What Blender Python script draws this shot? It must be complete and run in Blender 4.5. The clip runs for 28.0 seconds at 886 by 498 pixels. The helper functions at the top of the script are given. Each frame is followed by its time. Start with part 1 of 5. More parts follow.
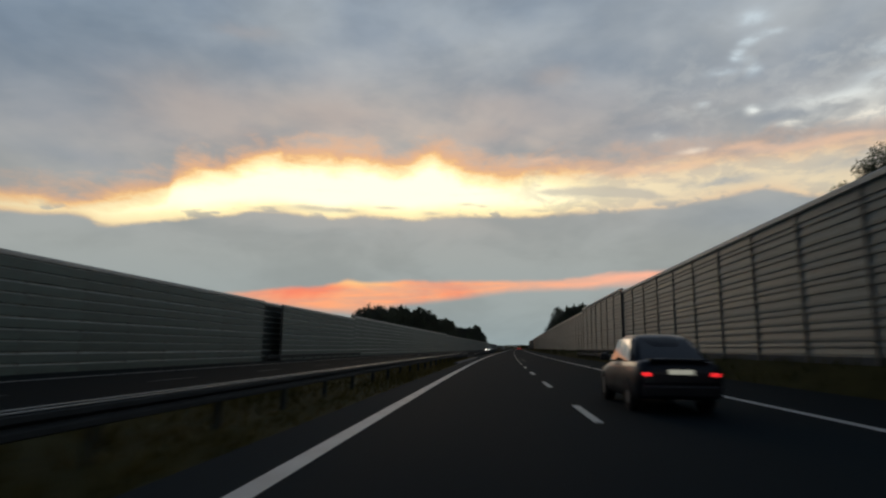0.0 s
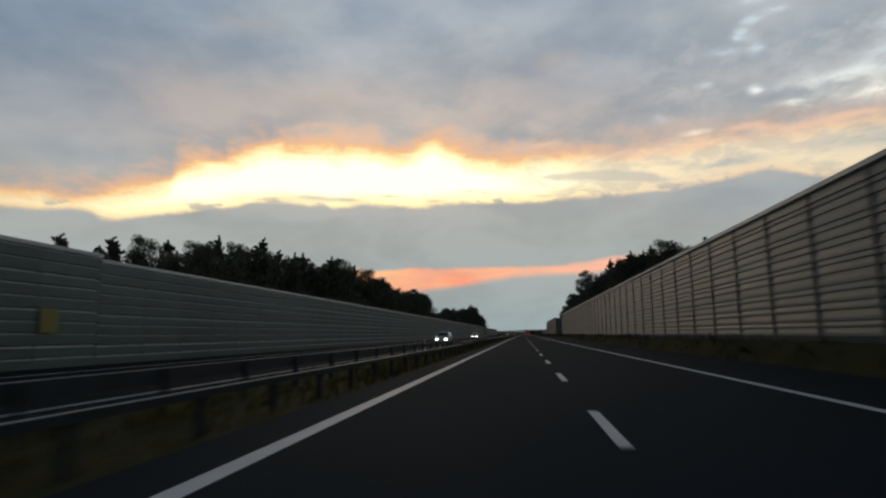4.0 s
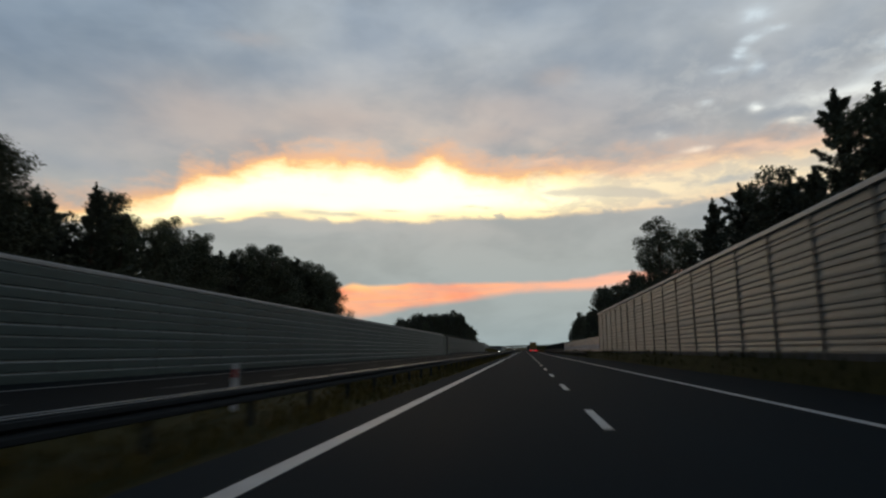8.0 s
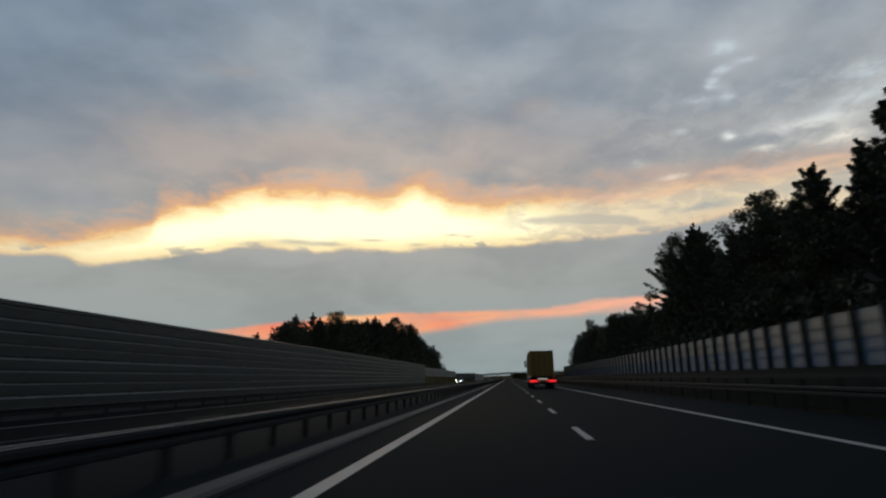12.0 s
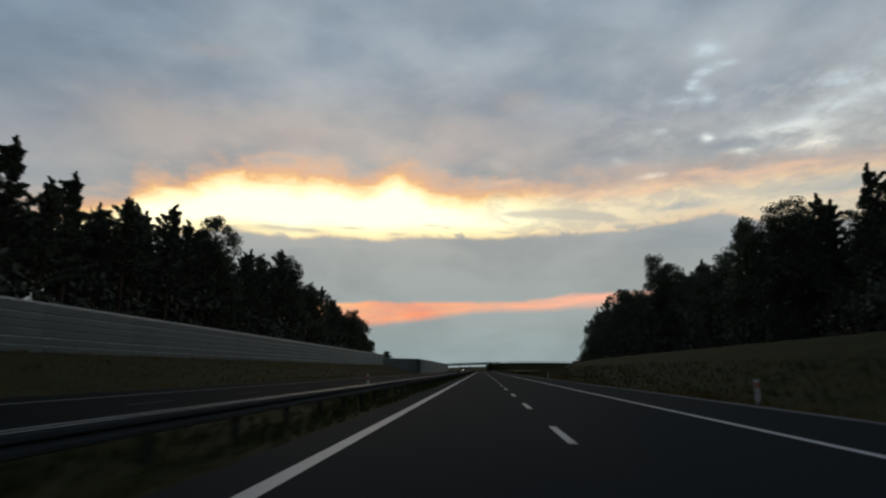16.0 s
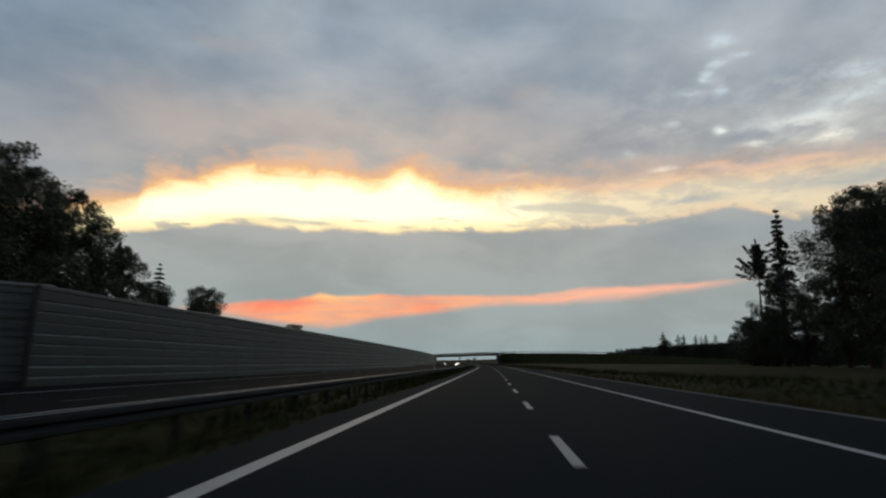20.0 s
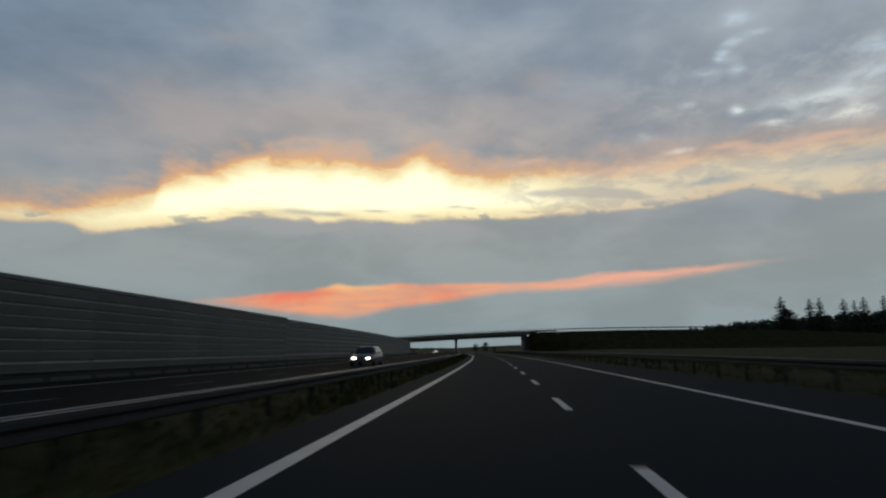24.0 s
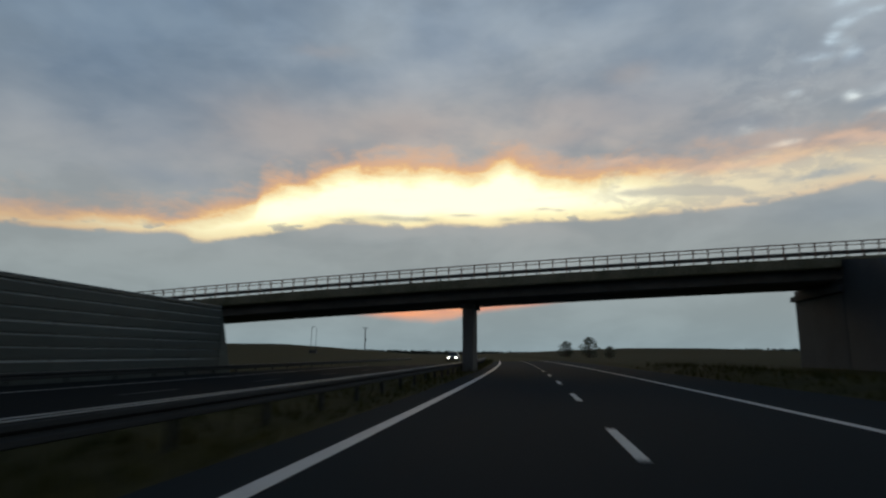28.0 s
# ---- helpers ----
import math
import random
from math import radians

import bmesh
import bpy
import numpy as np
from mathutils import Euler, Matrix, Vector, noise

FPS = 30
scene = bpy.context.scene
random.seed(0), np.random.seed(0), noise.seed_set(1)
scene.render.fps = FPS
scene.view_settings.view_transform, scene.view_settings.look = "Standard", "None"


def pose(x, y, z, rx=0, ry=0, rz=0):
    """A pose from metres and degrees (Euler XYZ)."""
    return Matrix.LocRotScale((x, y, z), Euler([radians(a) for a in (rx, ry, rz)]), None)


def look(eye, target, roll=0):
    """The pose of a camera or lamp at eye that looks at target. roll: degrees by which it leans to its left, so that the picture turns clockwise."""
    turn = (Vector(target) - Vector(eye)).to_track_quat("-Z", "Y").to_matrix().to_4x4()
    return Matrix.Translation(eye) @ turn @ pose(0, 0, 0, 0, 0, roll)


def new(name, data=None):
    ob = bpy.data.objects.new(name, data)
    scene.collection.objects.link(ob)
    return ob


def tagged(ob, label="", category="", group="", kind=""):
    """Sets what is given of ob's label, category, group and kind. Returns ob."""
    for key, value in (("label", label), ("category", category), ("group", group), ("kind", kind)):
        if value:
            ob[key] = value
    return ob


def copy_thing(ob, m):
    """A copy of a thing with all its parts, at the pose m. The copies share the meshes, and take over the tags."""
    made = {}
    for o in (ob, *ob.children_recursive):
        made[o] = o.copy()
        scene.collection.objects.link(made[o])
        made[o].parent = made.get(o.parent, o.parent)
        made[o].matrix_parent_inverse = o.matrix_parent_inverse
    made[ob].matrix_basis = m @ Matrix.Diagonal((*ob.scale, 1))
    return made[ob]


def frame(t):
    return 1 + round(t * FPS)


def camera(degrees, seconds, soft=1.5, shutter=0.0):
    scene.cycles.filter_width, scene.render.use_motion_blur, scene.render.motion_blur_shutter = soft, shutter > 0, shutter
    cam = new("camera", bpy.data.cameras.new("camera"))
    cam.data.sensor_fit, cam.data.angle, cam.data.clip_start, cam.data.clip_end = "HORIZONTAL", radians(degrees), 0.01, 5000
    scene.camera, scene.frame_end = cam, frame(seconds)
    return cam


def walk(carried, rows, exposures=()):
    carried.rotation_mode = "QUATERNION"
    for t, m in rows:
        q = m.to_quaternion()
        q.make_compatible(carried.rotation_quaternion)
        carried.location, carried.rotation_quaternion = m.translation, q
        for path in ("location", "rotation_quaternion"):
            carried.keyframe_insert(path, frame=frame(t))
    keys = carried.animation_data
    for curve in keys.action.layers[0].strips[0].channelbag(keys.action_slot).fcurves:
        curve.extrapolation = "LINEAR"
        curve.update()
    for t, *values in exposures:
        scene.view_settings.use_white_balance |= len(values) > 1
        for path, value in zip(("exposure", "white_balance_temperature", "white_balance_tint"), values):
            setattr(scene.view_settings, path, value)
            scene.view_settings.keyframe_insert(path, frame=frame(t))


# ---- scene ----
cam = camera(73.49, 28.0, soft=2.3, shutter=0.25)

# seconds, metres along the road, metres right of the lane dashes, and turn, tilt and lean against the road in degrees
ROWS = (
    (0.0, 0.00, -1.43, 4.94, 9.42, 0.61),
    (0.5, 17.98, -1.39, 5.37, 9.33, 0.10),
    (1.0, 36.02, -1.35, 5.56, 9.68, 0.04),
    (1.5, 54.19, -1.31, 4.37, 10.50, 1.17),
    (2.0, 72.44, -1.26, 4.18, 11.87, 1.05),
    (2.5, 90.73, -1.16, 3.19, 10.14, 0.62),
    (3.0, 109.03, -1.06, 1.93, 7.63, 0.34),
    (3.5, 127.28, -0.95, 1.78, 6.97, -0.17),
    (4.0, 145.54, -0.89, 7.39, 8.20, -0.52),
    (4.5, 163.86, -0.90, 7.91, 8.40, -2.53),
    (5.0, 182.20, -0.92, 7.85, 8.43, -2.15),
    (5.5, 200.57, -0.94, 7.72, 8.50, -1.32),
    (6.0, 218.97, -0.96, 7.58, 8.57, -0.49),
    (6.5, 237.41, -0.98, 7.52, 8.60, -0.11),
    (7.0, 255.90, -1.00, 7.45, 9.03, 0.04),
    (7.5, 274.49, -1.02, 7.46, 9.31, 0.01),
    (8.0, 293.10, -1.03, 7.70, 9.65, -0.18),
    (8.5, 311.62, -1.05, 8.32, 9.39, 0.02),
    (9.0, 330.12, -1.06, 8.63, 8.84, -0.18),
    (9.5, 348.59, -1.08, 8.96, 8.12, 0.02),
    (10.0, 367.13, -1.11, 9.00, 7.88, 0.25),
    (10.5, 386.02, -1.12, 7.96, 8.14, -0.49),
    (11.0, 404.79, -1.15, 5.70, 10.09, -1.20),
    (11.5, 422.82, -1.21, 5.05, 12.27, -1.06),
    (12.0, 440.85, -1.29, 5.87, 12.39, -1.15),
    (12.5, 459.41, -1.35, 7.21, 13.08, -0.54),
    (13.0, 478.24, -1.41, 7.09, 13.01, -0.40),
    (13.5, 497.24, -1.47, 6.81, 12.85, -0.11),
    (14.0, 516.34, -1.51, 6.54, 12.69, 0.18),
    (14.5, 535.44, -1.54, 6.42, 12.62, 0.31),
    (15.0, 554.46, -1.56, 5.48, 12.40, -0.66),
    (15.5, 573.42, -1.44, 4.37, 11.19, -0.63),
    (16.0, 592.38, -1.26, 3.77, 11.47, 0.39),
    (16.5, 611.36, -1.12, 4.07, 13.01, 0.17),
    (17.0, 630.36, -0.99, 4.22, 13.92, -0.58),
    (17.5, 649.41, -0.86, 4.02, 13.90, -0.38),
    (18.0, 668.46, -0.76, 3.81, 13.19, -0.21),
    (18.5, 687.47, -0.70, 3.81, 12.13, -0.25),
    (19.0, 706.52, -0.68, 4.10, 11.78, 0.45),
    (19.5, 725.67, -0.75, 4.41, 11.40, 0.52),
    (20.0, 744.84, -0.87, 4.72, 10.81, 0.72),
    (20.5, 763.97, -1.02, 5.70, 10.25, 0.86),
    (21.0, 783.10, -1.13, 5.87, 9.86, 1.48),
    (21.5, 802.25, -1.15, 5.43, 9.85, 0.95),
    (22.0, 821.41, -1.16, 5.34, 9.84, 0.77),
    (22.5, 840.59, -1.16, 5.16, 9.82, 0.36),
    (23.0, 859.77, -1.17, 4.97, 9.80, -0.04),
    (23.5, 878.98, -1.18, 4.89, 9.79, -0.23),
    (24.0, 898.20, -1.20, 5.11, 9.67, -0.33),
    (24.5, 917.46, -1.25, 5.45, 9.38, 0.01),
    (25.0, 936.74, -1.29, 6.03, 9.12, 0.65),
    (25.5, 956.01, -1.27, 7.37, 9.26, 0.35),
    (26.0, 975.27, -1.25, 8.99, 8.63, -0.44),
    (26.5, 994.47, -1.25, 9.72, 8.13, -0.04),
    (27.0, 1013.70, -1.24, 9.87, 8.19, 0.32),
    (27.5, 1033.06, -1.16, 9.50, 9.01, 0.38),
    (28.0, 1052.46, -1.03, 8.67, 10.03, 0.23),
)

# heading of the road, in degrees to the left, by metres along it
BEND_S = (-80, 0, 36, 72.5, 109, 145, 256, 783, 850, 898, 936.7, 975, 1013.7, 1052.5, 1300, 1420, 2600)
BEND_A = (4.0, 2.3, 1.4, 0.6, 0.3, 0.2, 0.0, 0.0, 0.45, 1.1, 1.9, 3.1, 4.4, 6.1, 17.0, 19.0, 19.0)
GRID_S = np.arange(-80.0, 2601.0, 1.0)
GRID_A = np.radians(np.interp(GRID_S, BEND_S, BEND_A))
GRID_X = np.concatenate([[0], np.cumsum(-np.sin(GRID_A))[:-1]])
GRID_Y = np.concatenate([[0], np.cumsum(np.cos(GRID_A))[:-1]])
GRID_X -= np.interp(400, GRID_S, GRID_X)
GRID_Y -= np.interp(0, GRID_S, GRID_Y)
EYE = 1.004


def turn_at(s):
    return float(np.interp(s, GRID_S, GRID_A))


def at(s, u, z=0.0):
    """The place s metres along the road, u metres right of the lane dashes, z up."""
    a = turn_at(s)
    return Vector((float(np.interp(s, GRID_S, GRID_X)) + u * math.cos(a), float(np.interp(s, GRID_S, GRID_Y)) + u * math.sin(a), z))


def stand(s, u, z=0.0, turn=0.0):
    """A pose on the road's frame: local x to the right of travel, y ahead."""
    return Matrix.Translation(at(s, u, z)) @ Matrix.Rotation(turn_at(s) + radians(turn), 4, "Z")


def drive(row):
    t, s, u, turn, tilt, lean = row
    eye = at(s, u, EYE)
    a, b = turn_at(s) + radians(turn), radians(tilt)
    way = Vector((-math.sin(a) * math.cos(b), math.cos(a) * math.cos(b), math.sin(b)))
    return t, look(eye, eye + way, lean)


walk(cam, [drive(row) for row in ROWS], (
    (0, 0.02, 6600, 10), (2, 0.07, 6600, 10), (4, 0.18, 6600, 10), (9, 0.21, 6650, 10), (11, 0.18, 6650, 10), (12, -0.04, 6600, 10), (15, 0.05, 6400, 8), (17, 0.08, 6570, 9), (20, 0.10, 6550, 9),
    (21, 0.03, 6450, 8), (24, -0.15, 6250, 9), (26, -0.12, 6250, 9), (28, -0.09, 6200, 8)))

# ---------------------------------------------------------------- sky and light
world = bpy.data.worlds.new("evening_sky")
scene.world = world
world.use_nodes = True
WT = world.node_tree
WT.nodes.clear()


def wire(tree, socket, value):
    if isinstance(value, (int, float)):
        socket.default_value = value
    elif isinstance(value, tuple):
        socket.default_value = value if len(value) == len(socket.default_value) else (*value, 1)
    else:
        tree.links.new(value, socket)


def calc(tree, op, a, b=0.0, c=0.0, clamp=False):
    n = tree.nodes.new("ShaderNodeMath")
    n.operation, n.use_clamp = op, clamp
    for k, v in enumerate((a, b, c)):
        wire(tree, n.inputs[k], v)
    return n.outputs[0]


def ease(tree, v, lo, hi):
    n = tree.nodes.new("ShaderNodeMapRange")
    n.interpolation_type = "SMOOTHSTEP"
    for k, x in enumerate((v, lo, hi)):
        wire(tree, n.inputs[k], x)
    return n.outputs[0]


def blend(tree, f, a, b, kind="MIX"):
    n = tree.nodes.new("ShaderNodeMix")
    n.data_type, n.blend_type = "RGBA", kind
    wire(tree, n.inputs[0], f), wire(tree, n.inputs[6], a), wire(tree, n.inputs[7], b)
    return n.outputs[2]


def noise_of(tree, vec, scale, detail=4.0, rough=0.55, distort=0.0):
    n = tree.nodes.new("ShaderNodeTexNoise")
    tree.links.new(vec, n.inputs["Vector"])
    n.inputs["Scale"].default_value, n.inputs["Detail"].default_value = scale, detail
    n.inputs["Roughness"].default_value, n.inputs["Distortion"].default_value = rough, distort
    return n.outputs["Fac"]


def steps(tree, v, stops, kind="LINEAR"):
    n = tree.nodes.new("ShaderNodeValToRGB")
    r = n.color_ramp
    r.interpolation = kind
    while len(r.elements) < len(stops):
        r.elements.new(0.5)
    for e, (p, c) in zip(r.elements, stops):
        e.position, e.color = p, ((c, c, c, 1) if isinstance(c, (int, float)) else (*c, 1))
    wire(tree, n.inputs[0], v)
    return n.outputs[0]


def lumps(tree, az, el, rows):
    """Soft lumps of cloud or light, summed; rows: azimuth, height, half width, half height (degrees), weight."""
    v = tree.nodes.new("ShaderNodeCombineXYZ")
    wire(tree, v.inputs[0], az), wire(tree, v.inputs[1], el)
    total = 0.0
    for a, e, wa, we, k in rows:
        d = v.outputs[0]
        for op, q in (("SUBTRACT", (a, e, 0.0)), ("MULTIPLY", (1 / wa, 1 / we, 0.0))):
            n = tree.nodes.new("ShaderNodeVectorMath")
            n.operation = op
            tree.links.new(d, n.inputs[0])
            n.inputs[1].default_value = q
            d = n.outputs[0]
        n = tree.nodes.new("ShaderNodeVectorMath")
        n.operation = "DOT_PRODUCT"
        tree.links.new(d, n.inputs[0]), tree.links.new(d, n.inputs[1])
        total = calc(tree, "MULTIPLY_ADD", calc(tree, "POWER", 0.3679, n.outputs["Value"]), k, total)
    return total


# cloud features: azimuth, height, half width, half height in degrees, weight
DARK_LUMPS = ((-43, 20, 9, 5, 0.75), (6, 27, 5, 1.5, 0.65), (14, 25.4, 5, 1.7, 0.7), (17, 23, 4.5, 1.1, 0.6), (27.5, 24.2, 4.2, 2.0, 0.85), (-26, 25.9, 6, 1.2, 0.45), (-39.5, 15.3, 5, 0.9, 0.6),
              (-14, 25.2, 4, 1.3, 0.45), (24, 19.6, 3.0, 0.6, 0.7), (4, 31.2, 7, 1.6, 0.5), (30.5, 14.9, 4.0, 0.8, 0.8), (19, 14.6, 2.6, 0.3, 0.9), (21, 11.6, 7, 1.3, 0.55), (11, 19.6, 4, 0.7, 0.45))
PINK_LUMPS = ((-32, 21, 5, 2.6, 0.7), (-19, 21.6, 8, 2.0, 0.75), (-27, 27.8, 2.4, 0.5, 0.35), (-3.5, 20.4, 4.0, 1.0, 0.6), (4, 25.4, 2.2, 0.9, 0.5), (-26, 18.9, 2.5, 0.8, 0.6), (-2, 23, 5, 1.2, 0.45), (9, 18.6, 4, 0.6, 0.4))
PALE_LUMPS = ((25.5, 20.3, 3.4, 0.5, 0.45), (30, 18.5, 1.6, 0.55, 1.0), (29, 20.2, 2.4, 0.6, 0.5), (24.3, 18.9, 1.0, 0.28, 0.8), (21.3, 20.4, 0.5, 0.3, 1.1), (22, 27.7, 1.2, 0.6, 0.75), (21.7, 25.9, 0.7, 0.4, 0.9),
              (20.9, 24.9, 0.6, 0.4, 1.0), (21.8, 23.8, 0.5, 0.6, 0.6), (23.3, 26.3, 0.9, 0.3, 0.8), (32.4, 23.0, 1.8, 0.5, 0.8), (16.2, 17.5, 1.3, 0.22, 0.9), (13.4, 19.1, 0.8, 0.4, 0.5), (17.6, 21.4, 0.6, 0.3, 0.6),
              (31.2, 21.2, 1.8, 0.5, 0.6), (19.4, 23.9, 1.3, 0.3, 0.5), (35, 21.5, 2.6, 0.6, 0.7), (38, 24.5, 3.0, 0.8, 0.6), (29.5, 19.4, 5.0, 1.3, 0.38))
WARM_LUMPS = ((21, 17.2, 2.3, 0.30, 0.8), (24.4, 16.8, 2.4, 0.30, 0.8), (28, 17.1, 2.6, 0.32, 0.8), (10.2, 16.3, 3.2, 0.28, 0.7), (2.6, 17.7, 2.2, 0.30, 0.8), (15, 16.4, 3.0, 0.30, 0.5), (32, 14.0, 2.5, 0.25, 0.6))

SHREDS = ((-20.2, 12.9, 2.4, 0.28, 1.0), (-17.0, 12.8, 1.6, 0.22, 0.9), (-12.9, 13.2, 1.4, 0.16, 0.9), (-8.4, 12.9, 1.0, 0.16, 0.8), (-5.0, 13.6, 0.9, 0.14, 0.8), (-3.4, 13.5, 0.7, 0.13, 0.7), (2.2, 13.0, 1.4, 0.15, 0.7), (-24.4, 12.6, 1.6, 0.2, 0.6))


def sky():
    t = WT
    co = t.nodes.new("ShaderNodeTexCoord").outputs["Generated"]
    sep = t.nodes.new("ShaderNodeSeparateXYZ")
    t.links.new(co, sep.inputs[0])
    x, y, z = sep.outputs
    deg = 57.29578
    az = calc(t, "MULTIPLY", calc(t, "ARCTAN2", x, y), deg)
    el = calc(t, "MULTIPLY", calc(t, "ARCSINE", z), deg)
    flat = t.nodes.new("ShaderNodeCombineXYZ")                 # degrees, stretched along the horizon
    wire(t, flat.inputs[0], calc(t, "MULTIPLY", az, 0.45)), wire(t, flat.inputs[1], el), wire(t, flat.inputs[2], 3.7)
    fl = flat.outputs[0]
    deck = t.nodes.new("ShaderNodeCombineXYZ")                 # a cloud deck seen from below
    zz = calc(t, "ADD", calc(t, "MAXIMUM", z, 0.0), 0.30)
    wire(t, deck.inputs[0], calc(t, "DIVIDE", x, zz)), wire(t, deck.inputs[1], calc(t, "DIVIDE", y, zz)), wire(t, deck.inputs[2], 1.3)
    dk = deck.outputs[0]

    big = noise_of(t, dk, 2.0, 4, 0.5, 0.1)
    mid = noise_of(t, dk, 6.0, 4, 0.5, 0.08)
    fine = noise_of(t, fl, 0.8, 5, 0.6, 0.3)
    wisp = noise_of(t, fl, 0.22, 4, 0.55, 0.3)
    puff = noise_of(t, fl, 0.5, 4, 0.6, 0.2)
    puff_b = noise_of(t, fl, 0.43, 4, 0.6, 0.4)
    # the lumps' edges are torn by the same turbulence
    az_w = calc(t, "MULTIPLY_ADD", calc(t, "SUBTRACT", puff, 0.5), 4.5, az)
    el_w = calc(t, "MULTIPLY_ADD", calc(t, "SUBTRACT", puff_b, 0.5), 1.7, el)

    # clear air behind the clouds
    air = t.nodes.new("ShaderNodeTexSky")
    air.sky_type, air.sun_disc = "NISHITA", False
    air.sun_elevation, air.sun_rotation = radians(3.0), radians(-13.0)
    clear = blend(t, 1.0, air.outputs[0], (0.10, 0.10, 0.105), "MULTIPLY")

    # grey-blue cloud deck
    up = calc(t, "DIVIDE", el, 60.0, clamp=True)
    grey = steps(t, up, ((0.0, (0.285, 0.350, 0.365)), (0.06, (0.305, 0.350, 0.350)), (0.14, (0.330, 0.358, 0.350)), (0.30, (0.358, 0.370, 0.375)), (0.45, (0.350, 0.388, 0.420)),
                         (0.62, (0.255, 0.315, 0.380)), (0.78, (0.120, 0.150, 0.190)), (1.0, (0.070, 0.088, 0.115))))
    back = ease(t, y, 0.62, -0.05)
    grey = blend(t, calc(t, "MULTIPLY", back, 0.85), grey, (0.055, 0.075, 0.105))
    lump = calc(t, "ADD", calc(t, "MULTIPLY", big, 1.1), calc(t, "MULTIPLY", mid, 0.75))
    shade = ease(t, lump, 0.60, 1.28)
    high = ease(t, el, 12.0, 22.0)
    dim = blend(t, 1.0, grey, (0.72, 0.78, 0.87), "MULTIPLY")
    lit = blend(t, 1.0, grey, (1.16, 1.14, 1.12), "MULTIPLY")
    base = blend(t, high, grey, blend(t, shade, dim, lit))
    # soft mottling of the low bank of cloud
    base = blend(t, 1.0, base, calc(t, "ADD", calc(t, "MULTIPLY", ease(t, wisp, 0.35, 0.65), 0.14), 0.93), "MULTIPLY")
    # pink light under the deck above the gap
    da = calc(t, "DIVIDE", calc(t, "ADD", az, 13.0), 26.0)
    de = calc(t, "DIVIDE", calc(t, "SUBTRACT", el, 18.5), 5.5)
    near = calc(t, "EXPONENT", calc(t, "MULTIPLY", calc(t, "ADD", calc(t, "MULTIPLY", da, da), calc(t, "MULTIPLY", de, de)), -1.0))
    glow = calc(t, "MULTIPLY", near, ease(t, calc(t, "ADD", wisp, calc(t, "MULTIPLY", mid, 0.6)), 0.55, 1.0))
    base = blend(t, calc(t, "MULTIPLY", glow, 0.50), base, (0.72, 0.54, 0.41))
    base = blend(t, calc(t, "MULTIPLY", near, 0.06), base, (0.66, 0.56, 0.44))
    # darker, bluer cloud high on the left
    dl = calc(t, "MULTIPLY", ease(t, az, -14.0, -44.0), ease(t, el, 15.0, 24.0))
    base = blend(t, calc(t, "MULTIPLY", dl, 0.95), base, blend(t, 1.0, base, (0.56, 0.66, 0.77), "MULTIPLY"))
    # slate-blue lumps, pink undersides and pale breaks in the deck
    base = blend(t, calc(t, "MULTIPLY", lumps(t, az_w, el_w, DARK_LUMPS), 0.85, clamp=True), base, blend(t, 0.5, base, (0.185, 0.250, 0.335)))
    base = blend(t, calc(t, "MULTIPLY", lumps(t, az_w, el_w, PINK_LUMPS), 0.75, clamp=True), base, (0.45, 0.385, 0.355))
    even = t.nodes.new("ShaderNodeCombineXYZ")
    wire(t, even.inputs[0], calc(t, "MULTIPLY", az, 0.6)), wire(t, even.inputs[1], el), wire(t, even.inputs[2], 8.1)
    ev = even.outputs[0]
    curd = calc(t, "MULTIPLY", ease(t, noise_of(t, ev, 0.75, 4, 0.6, 0.3), 0.42, 0.68), ease(t, noise_of(t, ev, 0.16, 3, 0.5, 0.2), 0.38, 0.62))
    curd = calc(t, "MULTIPLY", curd, calc(t, "MULTIPLY", ease(t, az, 2.0, 22.0), calc(t, "MULTIPLY", ease(t, el, 14.0, 18.0), ease(t, el, 29.0, 21.0))))
    base = blend(t, calc(t, "MULTIPLY", curd, 0.42), base, (0.56, 0.58, 0.57))
    az_p = calc(t, "MULTIPLY_ADD", calc(t, "SUBTRACT", puff, 0.5), 2.2, az)
    el_p = calc(t, "MULTIPLY_ADD", calc(t, "SUBTRACT", puff_b, 0.5), 1.1, el)
    torn = calc(t, "ADD", calc(t, "MULTIPLY", ease(t, fine, 0.36, 0.60), 0.65), 0.35)
    pale = calc(t, "MULTIPLY", calc(t, "MULTIPLY", lumps(t, az_p, el_p, PALE_LUMPS), torn), 0.95, clamp=True)
    base = blend(t, pale, base, blend(t, 0.35, blend(t, ease(t, el, 23.0, 17.5), (0.60, 0.70, 0.76), (0.78, 0.74, 0.64)), clear, "ADD"))

    # the long bright gap
    ramp_x = calc(t, "DIVIDE", calc(t, "ADD", az, 50.0), 100.0, clamp=True)

    def edge(pairs):
        return calc(t, "MULTIPLY", steps(t, ramp_x, [((a + 50) / 100, e / 25) for a, e in pairs]), 25.0)

    top = edge(((-50, 11.6), (-45.5, 11.9), (-42, 12.1), (-40, 11.8), (-38, 12.5), (-35.5, 13.2), (-32.8, 14.1), (-32.2, 15.3), (-31, 15.8), (-28.4, 16.3), (-27.2, 16.6), (-26.4, 17.3), (-24.9, 17.8), (-22.5, 17.9),
                (-19, 18.1), (-16.4, 18.1), (-14, 18.0), (-12, 17.6), (-10.6, 17.9), (-9.5, 18.6), (-8.4, 19.1), (-7.4, 18.4), (-5.2, 17.5), (-3.2, 17.1), (-1.2, 16.8), (2, 17.2), (9, 16.9), (20, 17.2), (30, 16.8), (48, 16.0)))
